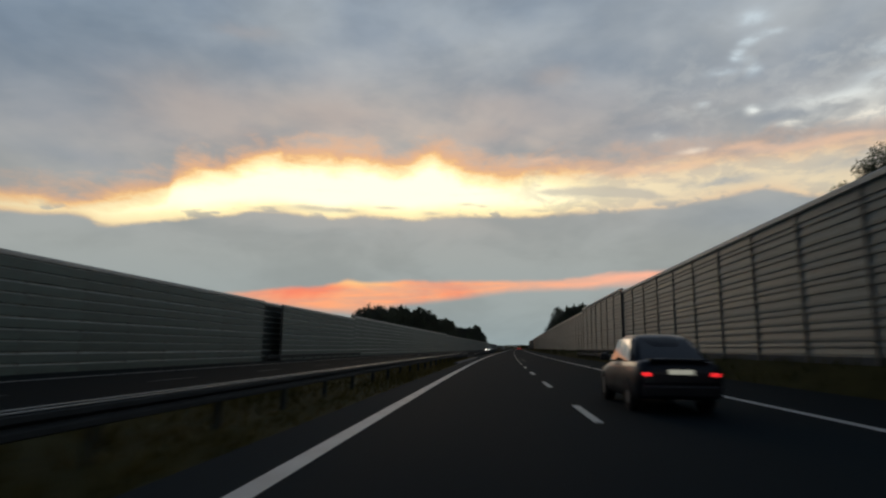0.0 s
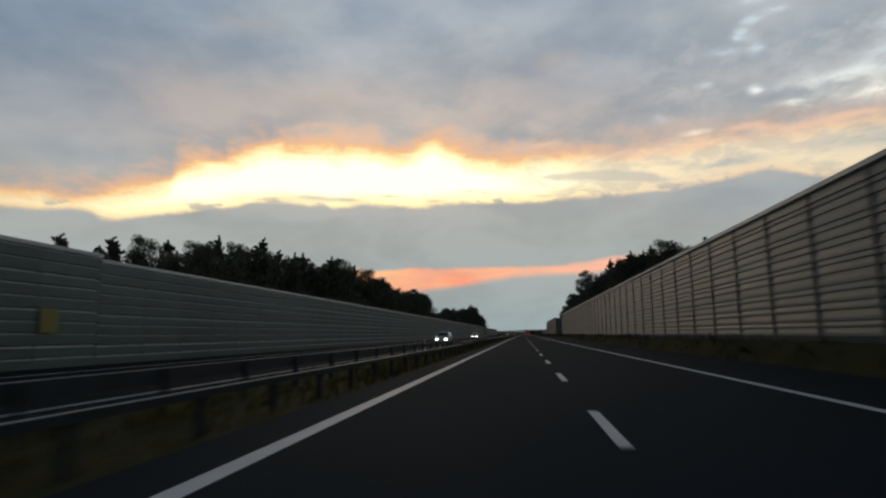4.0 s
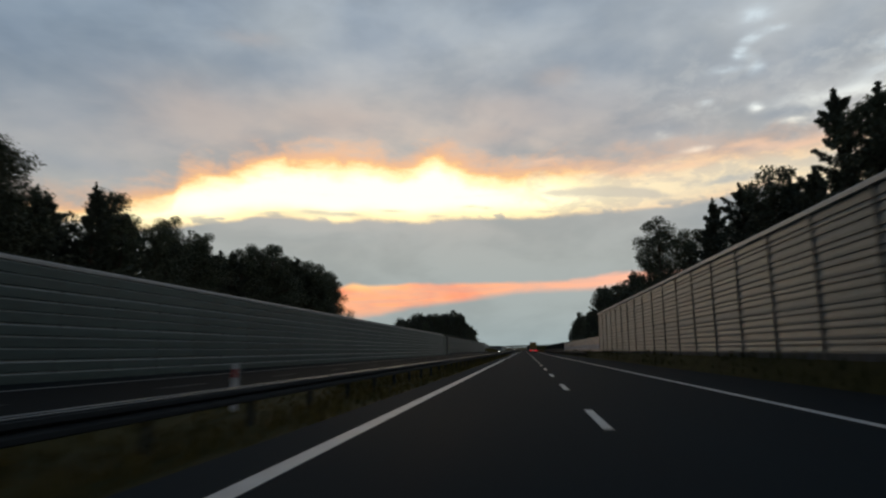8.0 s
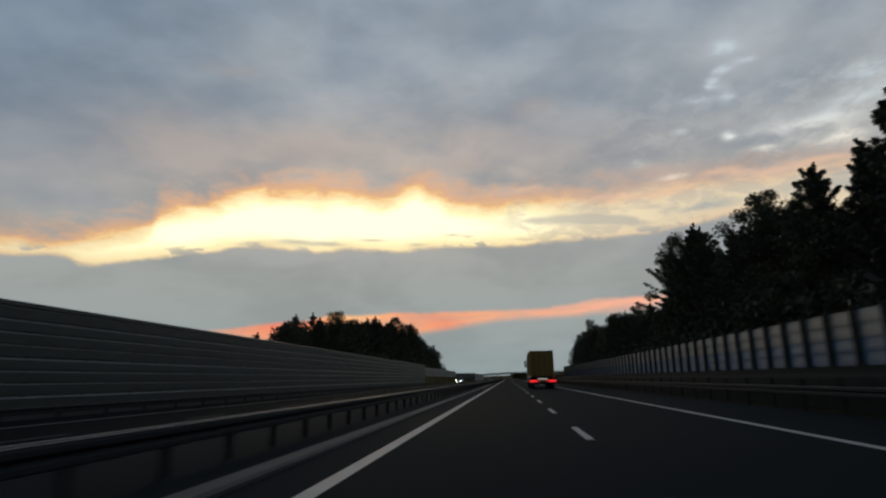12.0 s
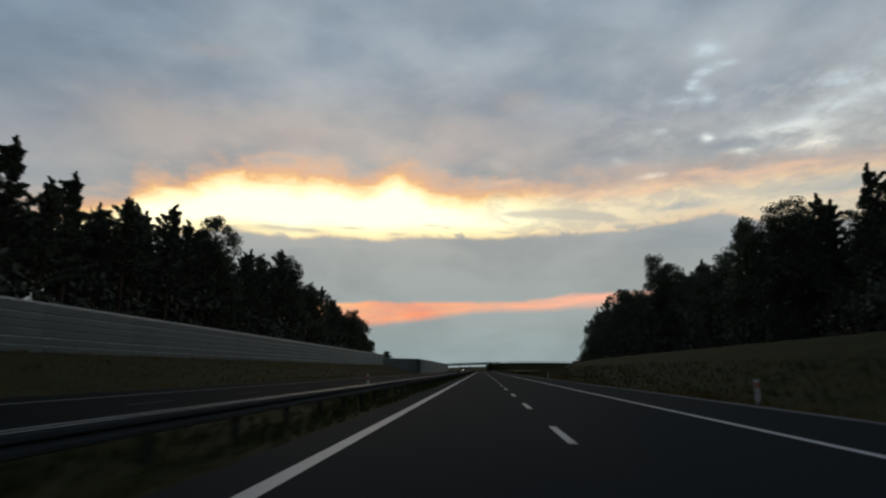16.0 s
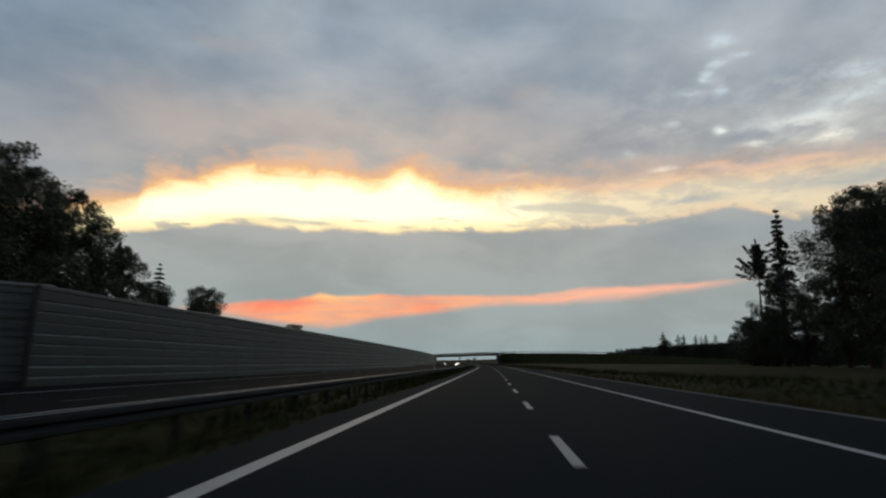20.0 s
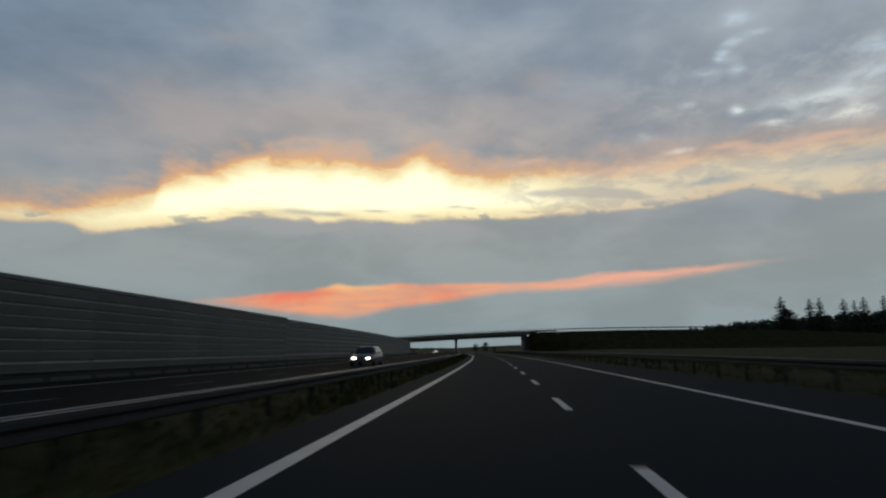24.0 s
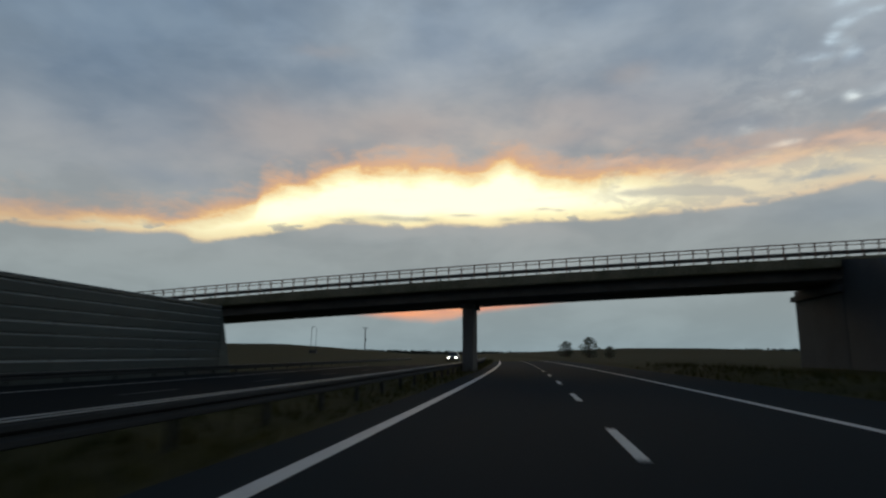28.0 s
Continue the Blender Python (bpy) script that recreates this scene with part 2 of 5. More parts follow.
    low = edge(((-50, 9.9), (-43.3, 10.1), (-40.2, 10.5), (-38.8, 10.3), (-38.0, 9.8), (-36.6, 9.9), (-33, 10.7), (-29.6, 11.3), (-24.8, 12.2), (-22.4, 12.3), (-20.2, 12.1), (-18.1, 11.9), (-15.8, 12.3), (-13, 12.3),
                (-10.6, 12.1), (-7.5, 12.5), (-3.4, 12.5), (0.5, 12.4), (7.6, 12.6), (13.8, 12.7), (16.6, 12.9), (18.4, 13.2), (20.6, 13.6), (22.4, 13.5), (24.6, 12.8), (26.8, 12.0), (29.1, 12.2), (33, 11.8), (45, 11.0)))
    ragged = calc(t, "MULTIPLY", calc(t, "SUBTRACT", fine, 0.5), 2.0)
    rag_t = calc(t, "SUBTRACT", calc(t, "ADD", top, ragged), el)
    rag_b = calc(t, "SUBTRACT", el, calc(t, "ADD", low, calc(t, "MULTIPLY", ragged, 0.4)))
    inside = calc(t, "MULTIPLY", ease(t, rag_t, -0.55, 0.75), ease(t, rag_b, -0.22, 0.35))
    # wedge of grey cloud across the right end
    w_top = edge(((-6, 14.6), (-1, 14.9), (3, 15.1), (6, 15.3), (9.2, 15.3), (11.8, 14.7), (13.5, 14.0), (16, 13.4), (36, 13.2)))
    w_low = edge(((-6, 14.7), (-1, 14.8), (3.3, 14.4), (8.6, 13.8), (12.5, 13.5), (16, 13.6), (36, 13.8)))
    wedge = calc(t, "MULTIPLY", ease(t, calc(t, "SUBTRACT", calc(t, "MULTIPLY_ADD", ragged, 0.45, w_top), el), -0.2, 0.4), ease(t, calc(t, "SUBTRACT", el, calc(t, "MULTIPLY_ADD", ragged, -0.45, w_low)), -0.2, 0.4))
    # small dark shreds along the lower edge and streaks at the right end
    shred = calc(t, "MULTIPLY", ease(t, noise_of(t, fl, 0.75, 3, 0.5, 0.2), 0.56, 0.66), ease(t, rag_b, 1.3, 0.3))
    streak = calc(t, "MULTIPLY", ease(t, noise_of(t, fl, 0.62, 4, 0.6, 0.3), 0.44, 0.60), ease(t, az, -4.0, 3.0))
    inside = calc(t, "MULTIPLY", inside, calc(t, "SUBTRACT", 1.0, calc(t, "MAXIMUM", calc(t, "MULTIPLY", shred, 0.75), calc(t, "MAXIMUM", calc(t, "MULTIPLY", wedge, 0.62), calc(t, "MULTIPLY", streak, 0.40)))))
    power = steps(t, ramp_x, ((0.0, 0.5), (0.08, 0.75), (0.15, 0.9), (0.19, 1.0), (0.46, 1.0), (0.53, 0.92), (0.60, 0.76), (0.67, 0.66), (0.80, 0.60), (0.95, 0.45)))
    deep = calc(t, "MINIMUM", ease(t, rag_t, -0.5, 2.4), ease(t, rag_b, -1.4, 1.8))
    fire = steps(t, calc(t, "MULTIPLY", deep, power), ((0.0, (0.80, 0.38, 0.18)), (0.22, (0.98, 0.56, 0.22)), (0.45, (1.02, 0.80, 0.44)), (0.72, (1.16, 1.01, 0.58)), (1.0, (1.38, 1.27, 0.86))))
    fire = blend(t, calc(t, "MULTIPLY", ease(t, az, 1.0, 11.0), 0.5), fire, (0.90, 0.70, 0.50))
    base = blend(t, calc(t, "MULTIPLY", inside, calc(t, "ADD", calc(t, "MULTIPLY", power, 0.85), 0.14)), base, fire)
    # warm fringe of cloud just above the gap
    tuft = ease(t, calc(t, "ADD", calc(t, "MULTIPLY", wisp, 0.5), calc(t, "MULTIPLY", fine, 0.5)), 0.36, 0.62)
    fringe = calc(t, "MULTIPLY", calc(t, "MULTIPLY", ease(t, calc(t, "ADD", rag_t, calc(t, "MULTIPLY", tuft, 1.2)), -1.5, 0.9), ease(t, rag_t, 0.6, -0.2)), power)
    base = blend(t, calc(t, "MULTIPLY", calc(t, "MULTIPLY", fringe, power), 0.52), base, (0.88, 0.47, 0.24))
    # orange streaks lit from below at the right end, and a slate lump before them
    base = blend(t, calc(t, "MULTIPLY", lumps(t, az_w, el_w, WARM_LUMPS), 0.70, clamp=True), base, (0.84, 0.55, 0.38))
    base = blend(t, calc(t, "MULTIPLY", lumps(t, az_w, el_w, DARK_LUMPS[10:12]), 0.8, clamp=True), base, (0.34, 0.38, 0.41))
    # small shreds of cloud hanging before the gap
    base = blend(t, calc(t, "MULTIPLY", lumps(t, calc(t, "MULTIPLY_ADD", calc(t, "SUBTRACT", puff, 0.5), 2.0, az), calc(t, "MULTIPLY_ADD", calc(t, "SUBTRACT", puff_b, 0.5), 0.8, el), SHREDS), 0.75, clamp=True), base, (0.50, 0.46, 0.37))

    # the red strip low over the horizon
    s_top = edge(((-31.8, 4.3), (-27, 4.8), (-23, 5.3), (-19, 5.7), (-17.4, 6.0), (-16.5, 6.4), (-15, 6.1), (-11, 6.4), (-7, 6.4), (-2, 6.4), (4, 6.5), (8, 7.0), (14, 7.2), (18.4, 7.35), (22, 7.5), (28, 7.8)))
    s_low = edge(((-31.8, 4.2), (-27, 4.1), (-24.8, 3.8), (-21.8, 3.5), (-18.2, 3.1), (-15.6, 2.95), (-13.8, 3.2), (-12.2, 3.6), (-10.4, 4.0), (-7.5, 4.3), (-4, 4.9), (0, 5.3), (6, 5.5), (9, 5.6), (13.6, 5.9), (18.3, 6.5),
                  (22, 7.1), (28, 7.75)))
    rg = calc(t, "MULTIPLY", calc(t, "SUBTRACT", noise_of(t, fl, 0.9, 4, 0.55, 0.2), 0.5), 0.5)
    st = calc(t, "SUBTRACT", calc(t, "ADD", s_top, rg), el)
    sb = calc(t, "SUBTRACT", el, calc(t, "ADD", s_low, rg))
    strip = calc(t, "MULTIPLY", ease(t, st, -0.15, 0.35), ease(t, sb, -0.3, 0.7))
    ends = calc(t, "MULTIPLY", ease(t, az, -33.0, -20.0), ease(t, az, 29.0, 16.0))
    strip = calc(t, "MULTIPLY", strip, calc(t, "ADD", calc(t, "MULTIPLY", ends, 0.75), 0.2))
    strip = calc(t, "MULTIPLY", strip, calc(t, "MULTIPLY", ease(t, az, -36.0, -26.0), ease(t, az, 30.0, 20.0)))
    hot = blend(t, ease(t, calc(t, "ADD", wisp, calc(t, "MULTIPLY", st, 0.05)), 0.35, 0.65), (0.93, 0.24, 0.14), (1.0, 0.42, 0.21))
    # long streaks in the strip
    long_v = t.nodes.new("ShaderNodeCombineXYZ")
    wire(t, long_v.inputs[0], calc(t, "MULTIPLY", az, 0.14)), wire(t, long_v.inputs[1], calc(t, "SUBTRACT", el, calc(t, "MULTIPLY", az, 0.05))), wire(t, long_v.inputs[2], 2.2)
    strip = calc(t, "MULTIPLY", strip, calc(t, "ADD", calc(t, "MULTIPLY", ease(t, noise_of(t, long_v.outputs[0], 1.1, 4, 0.55, 0.25), 0.38, 0.62), 0.32), 0.74))
    # brightest knot of the strip
    ka, ke = calc(t, "DIVIDE", calc(t, "ADD", az, 15.5), 3.2), calc(t, "DIVIDE", calc(t, "SUBTRACT", el, 6.1), 0.55)
    knot = calc(t, "EXPONENT", calc(t, "MULTIPLY", calc(t, "ADD", calc(t, "MULTIPLY", ka, ka), calc(t, "MULTIPLY", ke, ke)), -1.0))
    hot = blend(t, ease(t, az, -8.0, 14.0), hot, (0.93, 0.47, 0.33))
    hot = blend(t, calc(t, "MULTIPLY", knot, 0.9), hot, (1.0, 0.60, 0.26))
    base = blend(t, strip, base, hot)
    bg = t.nodes.new("ShaderNodeBackground")
    wire(t, bg.inputs[0], base)
    bg.inputs[1].default_value = 1.0
    t.links.new(bg.outputs[0], t.nodes.new("ShaderNodeOutputWorld").inputs[0])


sky()
sun_data = bpy.data.lights.new("low_sun", "SUN")
sun_data.energy, sun_data.angle, sun_data.color = 0.10, radians(14), (1.0, 0.74, 0.5)
low_sun = new("low_sun", sun_data)
low_sun.matrix_world = look((0, 0, 50), (0.22 * 100, -0.93 * 100, 50 - 24))

# ---------------------------------------------------------------- materials


def plain(name, color, rough=0.7, metal=0.0, fleck=0.25, scale=6.0, bump=0.0, fine=60.0, tint=None, vary=0.0, stretch=(1, 1, 1), coat=0.0, shine=0.5):
    """A surface with stains at one scale and grain at another, varied a little from piece to piece."""
    m = bpy.data.materials.new(name)
    m.use_nodes = True
    t = m.node_tree
    b = t.nodes["Principled BSDF"]
    co = t.nodes.new("ShaderNodeTexCoord").outputs["Object"]
    mp = t.nodes.new("ShaderNodeMapping")
    mp.inputs["Scale"].default_value = stretch
    t.links.new(co, mp.inputs[0])
    v = mp.outputs[0]
    n1, n2 = noise_of(t, v, scale, 5, 0.6), noise_of(t, v, fine, 3, 0.6)
    mixn = calc(t, "ADD", calc(t, "MULTIPLY", n1, 0.65), calc(t, "MULTIPLY", n2, 0.35))
    f = ease(t, mixn, 0.32, 0.68)
    dark = tuple(c * (1 - fleck) for c in color)
    lite = tuple(min(1, c * (1 + fleck)) for c in (tint or color))
    col = blend(t, f, dark, lite)
    if vary:
        rnd = t.nodes.new("ShaderNodeObjectInfo").outputs["Random"]
        k = calc(t, "ADD", calc(t, "MULTIPLY", rnd, 2 * vary), 1 - vary)
        col = blend(t, 1.0, col, k, "MULTIPLY")
    wire(t, b.inputs["Base Color"], col)
    wire(t, b.inputs["Roughness"], calc(t, "ADD", calc(t, "MULTIPLY", f, 0.15), rough - 0.07, clamp=True))
    b.inputs["Metallic"].default_value = metal
    b.inputs["Coat Weight"].default_value, b.inputs["Specular IOR Level"].default_value = coat, shine
    if bump:
        bn = t.nodes.new("ShaderNodeBump")
        bn.inputs["Strength"].default_value, bn.inputs["Distance"].default_value = 0.6, bump
        t.links.new(n2, bn.inputs["Height"]), t.links.new(bn.outputs[0], b.inputs["Normal"])
    return m


def lamp_mat(name, color, power):
    m = bpy.data.materials.new(name)
    m.use_nodes = True
    b = m.node_tree.nodes["Principled BSDF"]
    b.inputs["Base Color"].default_value = (*[c * 0.5 for c in color], 1)
    b.inputs["Emission Color"].default_value, b.inputs["Emission Strength"].default_value = (*color, 1), power
    return m


ASPHALT = plain("asphalt", (0.0165, 0.0262, 0.0312), 0.93, fleck=0.18, scale=0.35, fine=38, bump=0.004, stretch=(1, 0.12, 1), shine=0.03)
# same asphalt, with the opposite carriageway's shadow put into its colour
SHADED_ASPHALT = plain("shaded_asphalt", (0.012, 0.017, 0.019), 0.95, fleck=0.2, scale=0.35, fine=38, bump=0.004, stretch=(1, 0.12, 1), shine=0.02)
# line paints dimmed to carry the shadow on the opposite carriageway
DEEP_SHADE_PAINT = plain("deep_shade_road_paint", (0.09, 0.10, 0.10), 0.8, shine=0.05, fleck=0.4, scale=1.2, fine=24)
SHADED_PAINT = plain("shaded_road_paint", (0.27, 0.28, 0.27), 0.75, shine=0.1, fleck=0.35, scale=1.2, fine=24)
OLD_ASPHALT = plain("worn_asphalt", (0.060, 0.062, 0.064), 0.88, fleck=0.2, scale=0.5, fine=38, bump=0.004, stretch=(1, 0.12, 1), shine=0.12)
PAINT = plain("road_paint", (0.66, 0.66, 0.63), 0.6, shine=0.2, fleck=0.16, scale=1.6, fine=30)
GRASS_SOIL = plain("verge_soil", (0.042, 0.046, 0.016), 0.95, fleck=0.28, scale=0.5, fine=9, tint=(0.052, 0.048, 0.018), bump=0.03, shine=0.05)
FIELD = plain("field", (0.026, 0.040, 0.017), 0.95, fleck=0.35, scale=0.03, fine=0.9, tint=(0.042, 0.046, 0.019), shine=0.05)
BLADE = plain("grass_blades", (0.085, 0.092, 0.018), 0.9, fleck=0.4, scale=0.4, fine=3, tint=(0.17, 0.125, 0.042), shine=0.1)
GREEN_BLADE = plain("green_grass_blades", (0.042, 0.060, 0.016), 0.9, fleck=0.4, scale=0.25, fine=3, tint=(0.085, 0.080, 0.028), shine=0.08)
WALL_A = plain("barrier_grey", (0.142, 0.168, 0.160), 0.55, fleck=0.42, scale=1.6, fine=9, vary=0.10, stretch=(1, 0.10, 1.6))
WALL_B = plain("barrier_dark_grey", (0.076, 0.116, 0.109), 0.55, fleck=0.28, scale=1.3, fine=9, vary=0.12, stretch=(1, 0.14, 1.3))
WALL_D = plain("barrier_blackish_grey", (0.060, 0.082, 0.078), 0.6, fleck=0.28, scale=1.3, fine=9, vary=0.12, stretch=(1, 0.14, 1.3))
WALL_C = plain("barrier_pale", (0.135, 0.162, 0.158), 0.6, fleck=0.28, scale=1.3, fine=9, vary=0.10, stretch=(1, 0.14, 1.3))
# pale tones put in for sky light caught on the barrier sills
SKYLIT_SILL = plain("barrier_skylit_sill", (0.33, 0.375, 0.355), 0.5, fleck=0.25, scale=0.7, fine=8)
SKYLIT_SILL_D = plain("barrier_dark_skylit_sill", (0.27, 0.31, 0.30), 0.5, fleck=0.25, scale=0.7, fine=8)
RUST = plain("rusty_steel", (0.20, 0.13, 0.10), 0.75, metal=0.2, fleck=0.35, scale=2.0, fine=20, shine=0.2)
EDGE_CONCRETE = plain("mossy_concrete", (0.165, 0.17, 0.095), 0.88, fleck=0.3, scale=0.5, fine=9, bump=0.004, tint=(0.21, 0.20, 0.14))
DARK_CAP = plain("barrier_dark_cap", (0.085, 0.105, 0.10), 0.5, fleck=0.2, scale=1.2, fine=20)
WALL_POST = plain("barrier_post", (0.105, 0.112, 0.105), 0.6, metal=0.1, fleck=0.2, scale=2.0, fine=25)
CAP = plain("barrier_cap", (0.50, 0.51, 0.49), 0.5, fleck=0.14, scale=1.2, fine=20)
# steel colour darkened to hold the shade on the rail faces
STEEL = plain("galvanised_steel", (0.048, 0.055, 0.058), 0.75, metal=0.1, shine=0.15, fleck=0.18, scale=2.0, fine=25, vary=0.08)
# bright strip painted along rail tops in place of reflected sky
SKY_GLINT = plain("sky_glint_edge", (0.27, 0.29, 0.29), 0.5, metal=0.3, fleck=0.2, scale=1.0, fine=12)
POST = plain("post_steel", (0.085, 0.09, 0.09), 0.6, metal=0.3, fleck=0.2, scale=2.0, fine=25)
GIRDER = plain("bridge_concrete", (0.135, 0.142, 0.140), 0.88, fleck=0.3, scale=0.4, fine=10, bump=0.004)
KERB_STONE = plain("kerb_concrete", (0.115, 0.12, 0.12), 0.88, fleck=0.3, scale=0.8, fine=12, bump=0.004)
# darker copy of the bridge concrete, with the abutment's shade in its colour
SHADED_CONCRETE = plain("shaded_concrete", (0.062, 0.070, 0.073), 0.88, fleck=0.3, scale=0.4, fine=10, bump=0.004)
LEAF_PINE = plain("pine_needles", (0.092, 0.108, 0.076), 0.8, fleck=0.4, scale=0.5, fine=4, vary=0.2)
LEAF_BROAD = plain("broad_leaves", (0.096, 0.114, 0.070), 0.75, fleck=0.4, scale=0.5, fine=4, vary=0.2)
BARK = plain("bark", (0.10, 0.065, 0.045), 0.9, fleck=0.35, scale=2, fine=14, bump=0.01, stretch=(1, 1, 0.3))
YELLOW = plain("yellow_plate", (0.22, 0.20, 0.045), 0.5, fleck=0.1, scale=4)
WHITE = plain("white_plastic", (0.75, 0.75, 0.74), 0.5, fleck=0.08, scale=8)
RED_BAND = plain("red_reflector", (0.55, 0.03, 0.02), 0.35, fleck=0.1)
DARK_METAL = plain("dark_metal", (0.034, 0.043, 0.043), 0.85, fleck=0.25, scale=1.5, fine=12, shine=0.12)
BLACK = plain("black_rubber", (0.018, 0.018, 0.019), 0.8, fleck=0.2, scale=20)

# ---------------------------------------------------------------- mesh helpers


def mesh_of(name, verts, faces, mat):
    me = bpy.data.meshes.new(name)
    me.from_pydata([tuple(v) for v in verts], [], faces)
    me.materials.append(mat)
    me.update()
    return me


def set_in(bm, mat, name, smooth=False):
    me = bpy.data.meshes.new(name)
    bmesh.ops.recalc_face_normals(bm, faces=bm.faces)
    if smooth:
        for f in bm.faces:
            f.smooth = True
    bm.to_mesh(me)
    bm.free()
    me.materials.append(mat)
    return me


def part(name, data, material, parent, label="", m=None, smooth=False):
    """One mesh object under a thing or a part; data is a bmesh or a mesh."""
    me = set_in(data, material, name, smooth) if isinstance(data, bmesh.types.BMesh) else data
    ob = new(name, me)
    ob.parent = parent
    if m is not None:
        ob.matrix_basis = m
    return tagged(ob, label)


def empty(name, m, label, category, group="", kind=""):
    ob = new(name)
    ob.empty_display_size = 0.3
    ob.matrix_basis = m
    return tagged(ob, label, category, group, kind)


def box(bm, x0, x1, y0, y1, z0, z1, bevel=0.0):
    vs = [bm.verts.new(p) for p in ((x0, y0, z0), (x1, y0, z0), (x1, y1, z0), (x0, y1, z0), (x0, y0, z1), (x1, y0, z1), (x1, y1, z1), (x0, y1, z1))]
    fs = [bm.faces.new([vs[i] for i in q]) for q in ((0, 3, 2, 1), (4, 5, 6, 7), (0, 1, 5, 4), (1, 2, 6, 5), (2, 3, 7, 6), (3, 0, 4, 7))]
    if bevel:
        bmesh.ops.bevel(bm, geom=list({e for f in fs for e in f.edges}), offset=bevel, segments=2, profile=0.6, affect="EDGES")
    return bm


def boxed(*a, **k):
    return box(bmesh.new(), *a, **k)


def tube(bm, p, q, r0, r1=None, sides=8):
    p, q = Vector(p), Vector(q)
    d = (q - p).normalized()
    rot = d.to_track_quat("Z", "Y").to_matrix()
    rings = []
    for c, r in ((p, r0), (q, r0 if r1 is None else r1)):
        rings.append([bm.verts.new(c + rot @ Vector((r * math.cos(2 * math.pi * k / sides), r * math.sin(2 * math.pi * k / sides), 0))) for k in range(sides)])
    for k in range(sides):
        bm.faces.new((rings[0][k], rings[0][(k + 1) % sides], rings[1][(k + 1) % sides], rings[1][k]))
    bm.faces.new(rings[0][::-1]), bm.faces.new(rings[1])
    return bm


def sweep(name, mat, outline, s0, s1, step=4.0, closed=True, wave=None):
    """A mesh swept along the road from s0 to s1; outline: (u, z) points."""
    n = max(1, round((s1 - s0) / step))
    verts, faces, k = [], [], len(outline)
    for i in range(n + 1):
        s = s0 + (s1 - s0) * i / n
        for u, z in outline:
            verts.append(at(s, u, z + (wave(s, u) if wave else 0)))
    for i in range(n):
        for j in range(k if closed else k - 1):
            a, b = i * k + j, i * k + (j + 1) % k
            faces.append((a, b, b + k, a + k))
    if closed:
        faces.append(tuple(range(k))[::-1])
        faces.append(tuple(range(n * k, n * k + k)))
    me = mesh_of(name, verts, faces, mat)
    bm = bmesh.new()
    bm.from_mesh(me)
    bmesh.ops.recalc_face_normals(bm, faces=bm.faces)
    if not closed:
        bm.normal_update()
        if sum(f.normal.z for f in bm.faces) < 0:
            bmesh.ops.reverse_faces(bm, faces=bm.faces)
    bm.to_mesh(me)
    bm.free()
    return me

# ---------------------------------------------------------------- land, road and markings


def ramp(v, lo, hi):
    t = min(1.0, max(0.0, (v - lo) / (hi - lo)))
    return t * t * (3 - 2 * t)


def land(s, u):
    """Height of the ground beside the road."""
    z = -0.06
    if -7.3 < u < -3.9:
        z -= 0.10 * (1 - ((u + 5.6) / 1.7) ** 2)
    left_bank = ramp(s, 545, 580) * (1 - ramp(s, 748, 768))
    z -= 0.38 * ramp(-u, 17.0, 18.4) * (1 - left_bank)
    z += 1.85 * left_bank * ramp(-u, 18.0, 27.0)
    wall_bank = 1 - ramp(s, 428, 434)
    z += 0.74 * wall_bank * ramp(u, 6.75, 7.35)
    right_bank = ramp(s, 530, 600) * (1 - ramp(s, 690, 800))
    z += 3.0 * right_bank * ramp(u, 8.0, 21.0)
    z += 0.30 * ramp(s, 540, 600) * ramp(u, 6.9, 8.5)
    z += 0.8 * ramp(s, 740, 820) * ramp(u, 14, 40) * (1 - ramp(s, 1100, 1200))
    z += 5.0 * math.exp(-((s - 1290) / 110) ** 2 - ((u + 90) / 55) ** 2)
    z += 5.2 * math.exp(-((s - 1480) / 170) ** 2 - ((u - 150) / 90) ** 2)
    far = max(0.0, abs(u) - 30)
    z += 0.5 * math.sin(s * 0.021 + u * 0.013) * min(1, far / 60)
    z -= 2.5 * ramp(abs(u), 500, 800)
    return z


def ground():
    us = (-800, -500, -330, -230, -170, -130, -100, -78, -62, -50, -42, -36, -32, -29.5, -27.5, -25.5, -23.5, -21.5, -19.5, -18.4, -17.7, -17.0, -12, -7.2,
          -6.4, -5.6, -4.7, -3.95, 1, 6.7, 7.0, 7.35, 8.0, 9.2, 10.6, 12.2, 14, 16, 18, 21, 25, 30, 38, 48, 60, 78, 100, 130, 170, 230, 330, 500, 800)
    ss = list(range(-78, 1200, 6)) + list(range(1200, 1700, 20)) + list(range(1700, 2560, 80))
    verts = [at(s, u, land(s, u)) for s in ss for u in us]
    n = len(us)
    faces = [(i * n + j, i * n + j + 1, i * n + n + j + 1, i * n + n + j) for i in range(len(ss) - 1) for j in range(n - 1)]
    ob = tagged(new("verge", mesh_of("verge", verts, faces, GRASS_SOIL)), "dry grassy verges and banks along the motorway", "ground", kind="structure")
    for f in ob.data.polygons:
        f.use_smooth = True
    bm = bmesh.new()
    bmesh.ops.create_circle(bm, cap_ends=True, segments=96, radius=4600)
    tagged(new("ground", set_in(bm, FIELD, "ground")), "flat open fields reaching to the horizon", "ground", kind="structure").location = (0, 900, -1.9)


ground()


